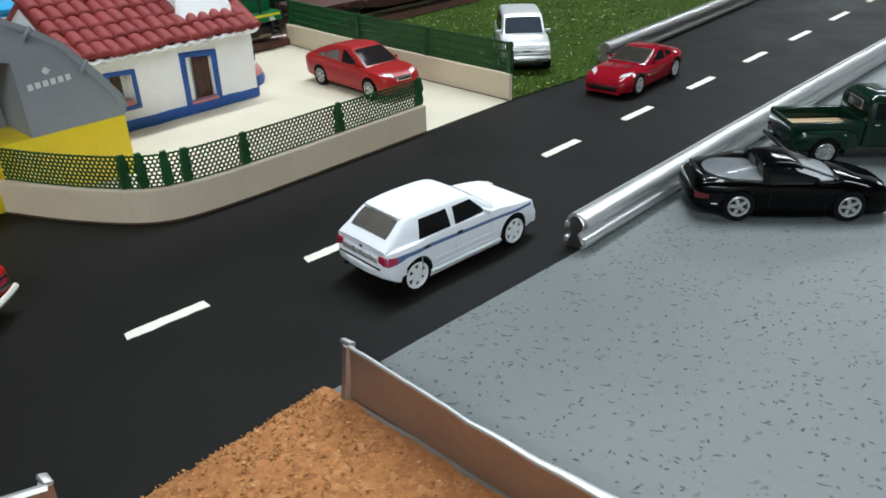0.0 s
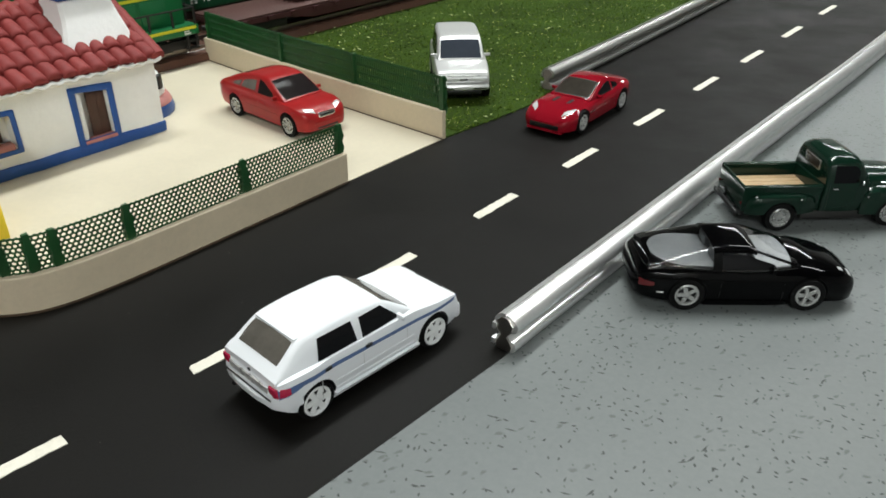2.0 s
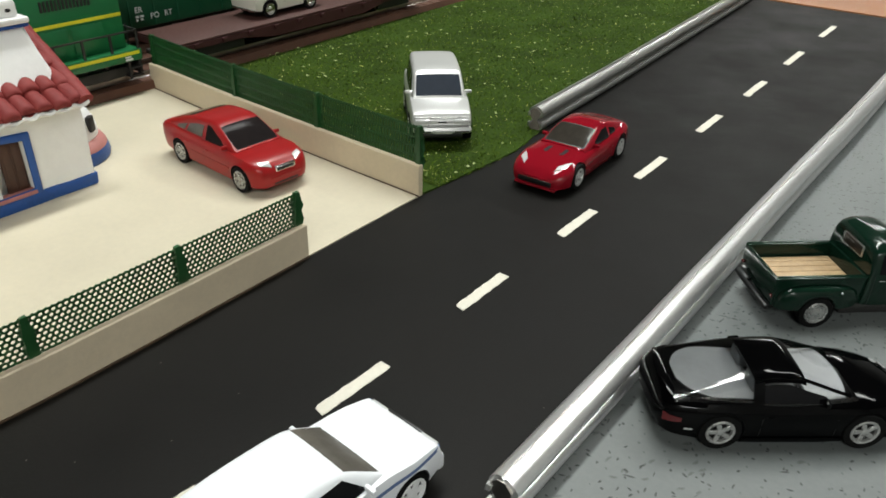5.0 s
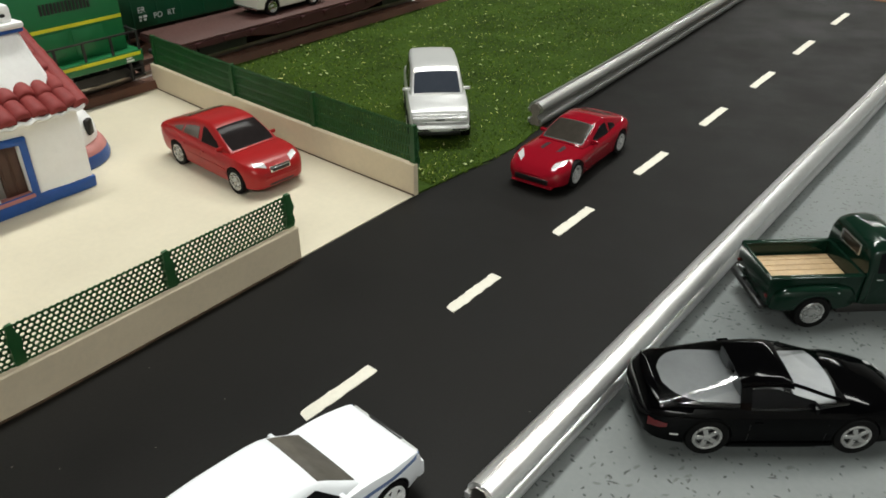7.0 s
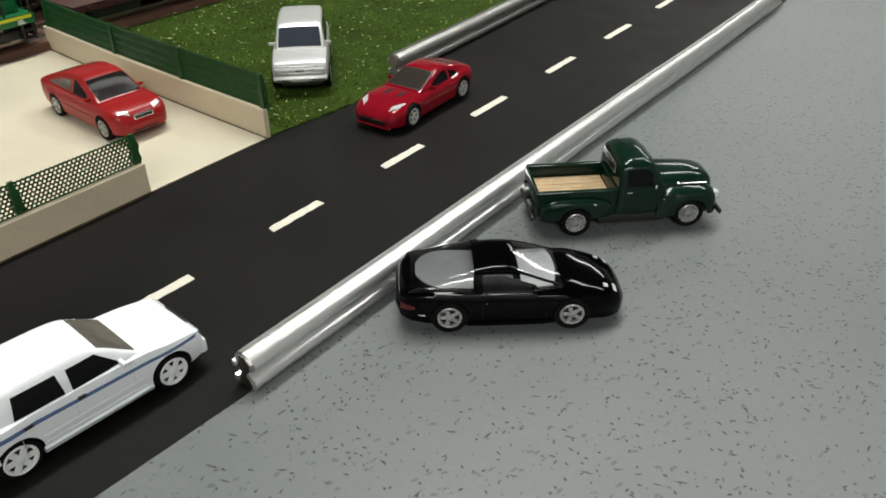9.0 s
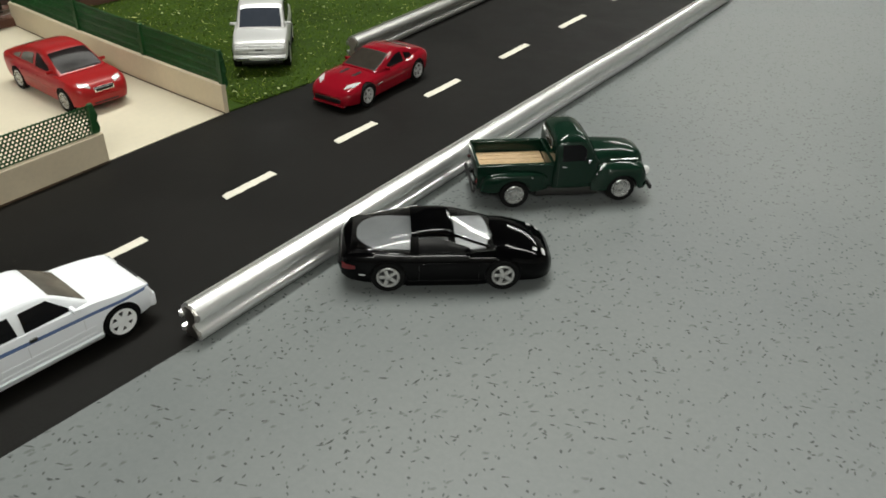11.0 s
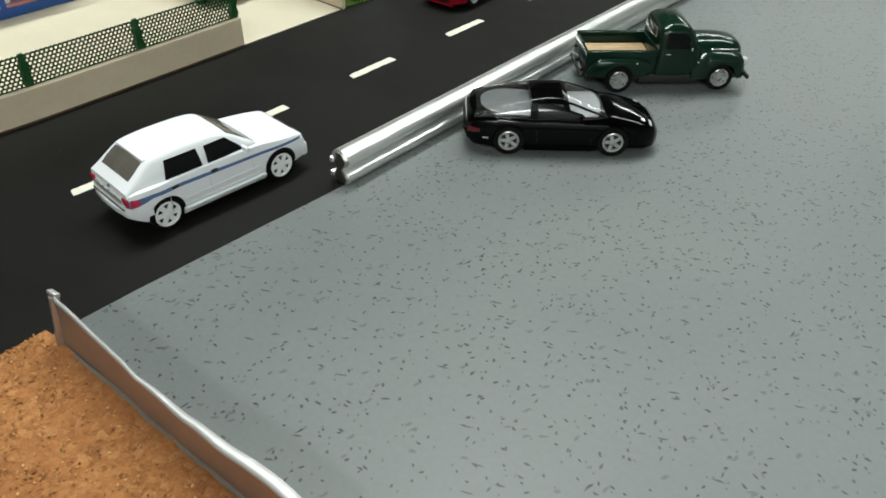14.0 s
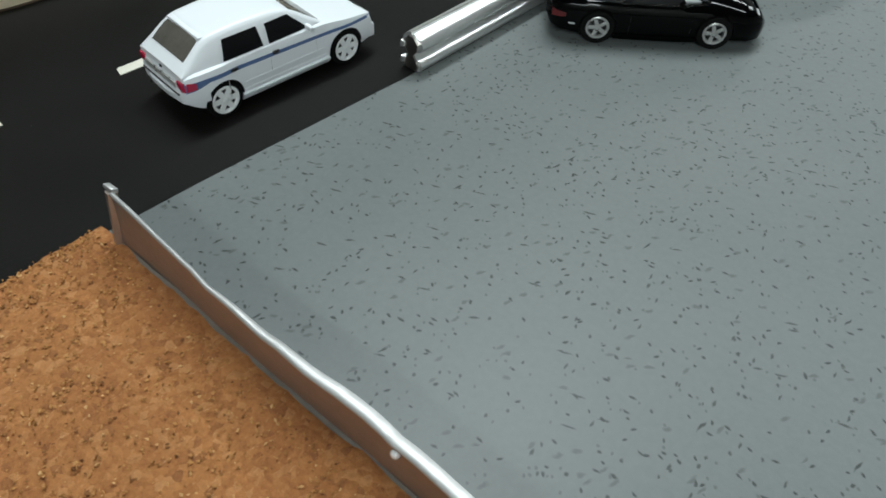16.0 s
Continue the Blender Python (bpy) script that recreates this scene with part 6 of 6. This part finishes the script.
# ---- the tyre-arch bridge on its yellow base ----
def arch_bridge():
    b = thing("arch_bridge", 0, 0, 0.012, 0, "grey plastic advertising arch on a yellow base", "bridge")
    bm = boxes((-8.7, -6.98, -15.2, -6.93, 0.0, 1.43, 0.03))
    part("base", wobble(bm, 0.01, 2), M_YEL, b, "yellow plastic base")
    yc = -11.05

    def half(sign):
        o = [(-6.93, 1.43), (-6.84, 1.62), (-6.92, 1.92), (-7.30, 2.48), (-7.94, 3.28), (-8.56, 3.70), (-9.13, 4.02), (-9.9, 4.32), (-10.5, 4.46)]
        return [(y if sign > 0 else 2 * yc - y, z) for y, z in o]
    outer = half(1) + [(yc, 4.5)] + half(-1)[::-1]
    inner = [(2 * yc + 9.05, 1.43), (2 * yc + 9.08, 3.0), (2 * yc + 9.3, 3.12), (-9.3, 3.12), (-9.08, 3.05), (-9.05, 1.43)]
    bm = bmesh.new()
    prism(bm, outer + inner, "x", -8.6, -7.0)
    part("arch", bm, M_GREY, b, "grey moulded arch with a raised rim", 25)
    part("back_plate", boxes((-8.58, -8.3, 2 * yc + 9.1, -9.1, 1.43, 3.1)), M_GREY, b)
    bm = bmesh.new()
    mid = Vector((yc, 2.2))
    rim = [(Vector(p), Vector(p).lerp(mid, 0.05)) for p in outer[1:-1]]
    loft(bm, [[(-7.01, p.x, p.y - 0.01), (-6.94, p.x, p.y + 0.01), (-6.94, q.x, q.y), (-7.01, q.x, q.y)] for p, q in rim])
    part("rim", bm, M_GREY, b, smooth=25)
    for y in (-7.62, -8.62):
        z = float(np.interp(-y, [6.92, 7.94, 8.56, 9.13], [1.92, 3.28, 3.70, 4.02]))
        m = Matrix.Translation((-6.95, y, z - 0.12)) @ Matrix.Rotation(-0.75, 4, "X")
        bm = bmesh.new()
        box(bm, -0.05, 0.05, -0.03, 0.03, -0.2, 0.14, 0.01, m)
        part("clip", bm, M_GREY, b)
    # white print: a small diamond mark and a row of plain bars
    m = Matrix.Translation((-6.998, -8.40, 2.52)) @ Matrix.Rotation(0.07, 4, "X")
    for k in range(6):
        bm = bmesh.new()
        box(bm, -0.004, 0.006, -0.48 + k * 0.165, -0.37 + k * 0.165, -0.065, 0.065, 0, m)
        part("print_bar", bm, M_PRINT, b, smooth=0)
    bm = bmesh.new()
    box(bm, -0.004, 0.006, -0.065, 0.065, -0.065, 0.065, 0, Matrix.Translation((-6.998, -8.43, 2.77)) @ Matrix.Rotation(0.8, 4, "X"))
    part("print_mark", bm, M_PRINT, b, "white printed diamond mark", 0)


arch_bridge()


# ---- the railway behind ----
sheet("trackbed", [(-15.22, 3.95), (-15.25, -20.0), (-24.0, -20.0), (-24.0, 40.0), (-14.9, 40.0), (-14.95, 31.0), (-14.92, 18.0), (-14.85, 9.0), (-14.98, 3.95)], -0.25, 0.05, M_BED, "brown moulded railway trackbed along the lawn", "trackbed")


def track(xc, name):
    t = thing(name, 0, 0, 0, 0, "model railway track with steel rails on a brown bed", "railway track", "railway tracks")
    bm = bmesh.new()
    prism(bm, [(xc - 1.15, 0.04), (xc + 1.15, 0.04), (xc + 1.08, 0.285), (xc - 1.08, 0.285)], "y", -19.5, 39.5)
    part("bed", bm, M_BED, t)
    for x in (xc - 0.595, xc + 0.595):
        bm = bmesh.new()
        prism(bm, [(x - 0.05, 0.30), (x + 0.05, 0.30), (x + 0.012, 0.33), (x + 0.014, 0.40), (x + 0.035, 0.41), (x + 0.035, 0.45), (x - 0.035, 0.45), (x - 0.035, 0.41), (x - 0.014, 0.40), (x - 0.012, 0.33)], "y", -19.5, 39.5)
        part("rail", bm, M_STEEL, t)
    first = part("sleeper", boxes((xc - 1.0, xc + 1.0, -0.09, 0.09, 0.22, 0.305)), M_BED, t, smooth=0)
    first.location = (0, -19.2 * S, 0)
    for k in range(1, 96):
        s = first.copy()
        scene.collection.objects.link(s)
        s.parent = t
        s.location = (0, (-19.2 + 0.6 * k) * S, 0)


track(-16.05, "railway_track")
track(-19.75, "railway_track")


def rail_wheelset(parent, xc, yc, z0=0.45):
    """A two-axle bogie."""
    bg = part("bogie", boxes((xc - 0.95, xc - 0.78, yc - 1.0, yc + 1.0, z0 + 0.12, z0 + 0.42, 0.03), (xc + 0.78, xc + 0.95, yc - 1.0, yc + 1.0, z0 + 0.12, z0 + 0.42, 0.03), (xc - 0.8, xc + 0.8, yc - 0.2, yc + 0.2, z0 + 0.15, z0 + 0.45, 0.02)), M_UNDER, parent)
    for dy in (-0.62, 0.62):
        for s in (-1, 1):
            bm = bmesh.new()
            lathe(bm, [(0.0001, -0.07), (0.30, -0.07), (0.30, -0.03), (0.26, -0.03), (0.26, 0.07), (0.0001, 0.07)], 20, Matrix.Translation((xc + s * 0.62, yc + dy, z0 + 0.27)) @ Matrix.Rotation(math.pi / 2, 4, "Z"))
            part("rail_wheel", bm, M_STEEL, bg)


def flat_wagon():
    w = thing("flat_wagon", 0, 0, 0, 0, "maroon flat railway wagon carrying an ivory car", "railway wagon", "railway wagons")
    xc, y0, y1 = -16.0, 4.9, 17.6
    part("deck", boxes((xc - 1.17, xc + 1.17, y0, y1, 1.14, 1.22, 0.02)), M_DECK, w, "worn brown wagon deck")
    for s in (-1, 1):
        bm = bmesh.new()
        x = xc + s * 1.15
        prism(bm, [(y0, 1.13), (y1, 1.13), (y1, 0.96), (y1 - 2.6, 0.94), (y1 - 4.0, 0.72), (y0 + 4.0, 0.72), (y0 + 2.6, 0.94), (y0, 0.96)], "x", x - 0.05, x + 0.05)
        part("side_sill", bm, M_MAROON, w)
        for k in range(11):
            y = y0 + 0.6 + k * 1.16
            part("stake_pocket", boxes((*sorted((x + s * 0.045, x + s * 0.12)), y - 0.09, y + 0.09, 0.98, 1.13, 0.01)), M_MAROON, w)
    for y, d in ((y0, -1), (y1, 1)):
        part("end_sill", boxes((xc - 1.1, xc + 1.1, *sorted((y, y - d * 0.12)), 0.92, 1.135, 0.02)), M_MAROON, w)
        part("coupler", boxes((xc - 0.1, xc + 0.1, *sorted((y, y + d * 0.45)), 0.80, 0.95, 0.02)), M_UNDER, w)
    part("centre_beam", boxes((xc - 0.35, xc + 0.35, y0 + 0.2, y1 - 0.2, 0.78, 1.14)), M_UNDER, w)
    rail_wheelset(w, xc, y0 + 1.8)
    rail_wheelset(w, xc, y1 - 1.8)


def locomotive():
    g = thing("locomotive", 0, 0, 0, 0, "green diesel locomotive with yellow lines and black handrails", "locomotive")
    xc, y0, y1 = -16.05, -4.6, 3.55
    part("frame", boxes((xc - 1.2, xc + 1.2, y0, y1, 1.06, 1.40, 0.03)), M_GRN, g)
    for s in (-1, 1):
        part("sill_line", boxes((*sorted((xc + s * 1.2, xc + s * 1.215)), y0 + 0.1, y1 - 0.1, 1.26, 1.36)), M_LINE, g, "yellow line along the footplate")
        part("hood_line", boxes((*sorted((xc + s * 0.80, xc + s * 0.815)), y0 + 1.2, y1 - 0.26, 2.38, 2.48)), M_LINE, g, "yellow line along the hood")
        part("handrail", boxes((*sorted((xc + s * 1.12, xc + s * 1.16)), y0 + 0.3, y1 - 0.05, 1.93, 1.98)), M_UNDER, g)
        for k in range(9):
            y = y1 - 0.08 - k * 0.88
            part("stanchion", boxes((*sorted((xc + s * 1.12, xc + s * 1.17)), y - 0.035, y + 0.035, 1.30, 1.98)), M_UNDER, g)
        for k in range(5):
            y = y1 - 1.4 - k * 1.1
            part("hood_door", boxes((*sorted((xc + s * 0.795, xc + s * 0.82)), y - 0.48, y + 0.48, 1.5, 2.3, 0.01)), M_GRN, g)
        for k in range(14):
            y = y1 - 1.2 - k * 0.11
            part("vent_slat", boxes((*sorted((xc + s * 0.79, xc + s * 0.83)), y - 0.03, y + 0.03, 2.85, 3.15)), M_UNDER, g)
        part("step", boxes((*sorted((xc + s * 0.95, xc + s * 1.2)), y1 - 0.5, y1 - 0.05, 0.56, 0.62, 0.01), (*sorted((xc + s * 0.95, xc + s * 1.2)), y1 - 0.5, y1 - 0.05, 0.82, 0.88, 0.01), (*sorted((xc + s * 1.12, xc + s * 1.2)), y1 - 0.52, y1 - 0.46, 0.52, 1.08)), M_UNDER, g)
        part("number_bars", boxes((*sorted((xc + s * 1.2, xc + s * 1.212)), y1 - 0.60, y1 - 0.35, 1.10, 1.16), (*sorted((xc + s * 1.2, xc + s * 1.212)), y1 - 0.60, y1 - 0.40, 1.19, 1.23)), M_PRINT, g)
    part("hood", boxes((xc - 0.80, xc + 0.80, y0 + 1.0, y1 - 0.22, 1.38, 3.5, 0.08)), M_GRN, g)
    part("cab", boxes((xc - 1.15, xc + 1.15, y0 + 0.6, y0 + 2.6, 1.38, 4.0, 0.08)), M_GRN, g)
    part("end_rail", boxes((xc - 1.14, xc + 1.14, y1 - 0.06, y1 - 0.02, 1.93, 1.98), (xc - 0.6, xc - 0.56, y1 - 0.06, y1 - 0.02, 1.38, 2.04), (xc + 0.56, xc + 0.6, y1 - 0.06, y1 - 0.02, 1.38, 2.04)), M_UNDER, g)
    part("fuel_tank", boxes((xc - 1.0, xc + 1.0, -1.8, 0.8, 0.62, 1.06, 0.1)), M_UNDER, g)
    part("pilot", boxes((xc - 1.1, xc + 1.1, y1 - 0.12, y1, 0.62, 1.06, 0.02)), M_UNDER, g)
    part("coupler", boxes((xc - 0.1, xc + 0.1, y1, y1 + 0.5, 0.80, 0.95, 0.02)), M_UNDER, g)
    rail_wheelset(g, xc, 2.3)
    rail_wheelset(g, xc, -3.2)


def green_boxcar():
    b = thing("box_wagon", 0, 0, 0, 0, "dark green railway box wagon with white lettering", "railway wagon", "railway wagons")
    xc, y0, y1 = -19.75, 4.4, 20.0
    part("body", boxes((xc - 1.3, xc + 1.3, y0, y1, 0.95, 4.4, 0.04)), M_BOXG, b)
    for k in range(16):
        y = y0 + 0.1 + k * 1.0
        part("side_rib", boxes((xc + 1.3, xc + 1.33, y - 0.03, y + 0.03, 1.0, 4.3)), M_BOXG, b)
    part("underframe", boxes((xc - 0.8, xc + 0.8, y0, y1, 0.75, 0.97)), M_UNDER, b)
    for words, y, z in (("ER", 5.70, 1.50), ("PO", 6.30, 1.22), ("RT", 6.88, 1.22)):
        text_mesh(words, 0.28, b, M_PRINT, Matrix.Translation(((xc + 1.336) * S, y * S, z * S)) @ Euler((math.pi / 2, 0, math.pi / 2)).to_matrix().to_4x4())
    for ya, yb, za, zb in ((5.72, 5.84, 1.32, 1.39), (5.90, 6.04, 1.32, 1.39), (5.72, 5.80, 1.21, 1.28), (5.90, 6.00, 1.21, 1.28), (9.3, 9.42, 1.55, 1.78), (9.52, 9.64, 1.55, 1.78)):
        part("print_bar", boxes((xc + 1.3, xc + 1.336, ya, yb, za, zb)), M_PRINT, b, smooth=0)
    rail_wheelset(b, xc, y0 + 2.0)
    rail_wheelset(b, xc, y1 - 2.0)


def blue_wagon():
    b = thing("hopper_wagon", 0, 0, 0, 0, "sky blue railway wagon with a black end ladder", "railway wagon", "railway wagons")
    xc, y0, y1 = -16.05, -12.6, -5.3
    part("body", boxes((xc - 1.15, xc + 1.15, y0, y1, 1.0, 2.75, 0.04)), M_SKY, b)
    part("top_rim", boxes((xc - 1.2, xc + 1.2, y0 - 0.05, y1 + 0.05, 2.75, 2.90, 0.03)), M_SKY, b)
    part("white_line", boxes((xc + 1.15, xc + 1.165, y0, y1, 2.60, 2.68)), M_PRINT, b)
    part("underframe", boxes((xc - 0.8, xc + 0.8, y0, y1, 0.75, 1.0)), M_UNDER, b)
    lad = [(xc + 1.16, xc + 1.2, y1 - 0.50, y1 - 0.46, 1.0, 2.95), (xc + 1.16, xc + 1.2, y1 - 0.16, y1 - 0.12, 1.0, 2.95)] + [(xc + 1.16, xc + 1.2, y1 - 0.5, y1 - 0.12, 1.1 + 0.3 * k, 1.14 + 0.3 * k) for k in range(6)]
    part("ladder", boxes(*lad), M_UNDER, b)
    rail_wheelset(b, xc, y0 + 1.6)
    rail_wheelset(b, xc, y1 - 1.6)


M_BOXG = surface("box_wagon_green", (0.006, 0.075, 0.032), 0.4, 0, 0.08, 0.7, 7.0, 0.004)
flat_wagon()
locomotive()
green_boxcar()
blue_wagon()


def ivory_car():
    c = thing("ivory_classic_car", -16.05, 10.25, 1.22, 90.0, "ivory classic toy car with chrome wheels on a flat wagon", "toy car", "toy cars")
    st = [(-1.7, 0.55, 0.40, 0.70, 0.74), (-1.64, 0.68, 0.30, 0.80, 0.84), (-1.0, 0.72, 0.22, 0.86, 0.90), (0.0, 0.72, 0.2, 0.86, 0.90), (1.0, 0.72, 0.22, 0.82, 0.88), (1.55, 0.68, 0.28, 0.74, 0.79), (1.66, 0.56, 0.36, 0.62, 0.65)]
    cab = [(-1.5, 0.9), (-1.1, 1.22), (-0.7, 1.34), (-0.1, 1.36), (0.2, 1.28), (0.7, 0.9)]
    k = Car(c, M_CARV, st, cab, 0.87, 0.66, 0.25, (-1.0, 1.0), 0.72, 0.31, M_CHROME, "dish")
    k.screen("windscreen", 0.24, 0.64, M_GLASSB, 0.06)
    k.screen("rear_window", -1.4, -1.1, M_GLASSB, 0.10)
    for s in (-1, 1):
        k.side_window(-0.95, -0.3, M_GLASSB, s, 0.03, 0.10, 0.4, 0.0)
        k.side_window(-0.2, 0.42, M_GLASSB, s, 0.03, 0.10, 0.0, -0.7)
        k.end_box("headlamp", 1.6, 0.10, 0.55, 0.72, 0.10, M_LAMP, 0.04, s * 0.44)
    k.end_box("front_bumper", 1.68, 0.68, 0.30, 0.38, 0.08, M_CHROME, 0.02)
    k.end_box("rear_bumper", -1.70, 0.68, 0.30, 0.38, 0.08, M_CHROME, 0.02)
    k.seams((-0.3, 0.5), 0.28)


ivory_car()
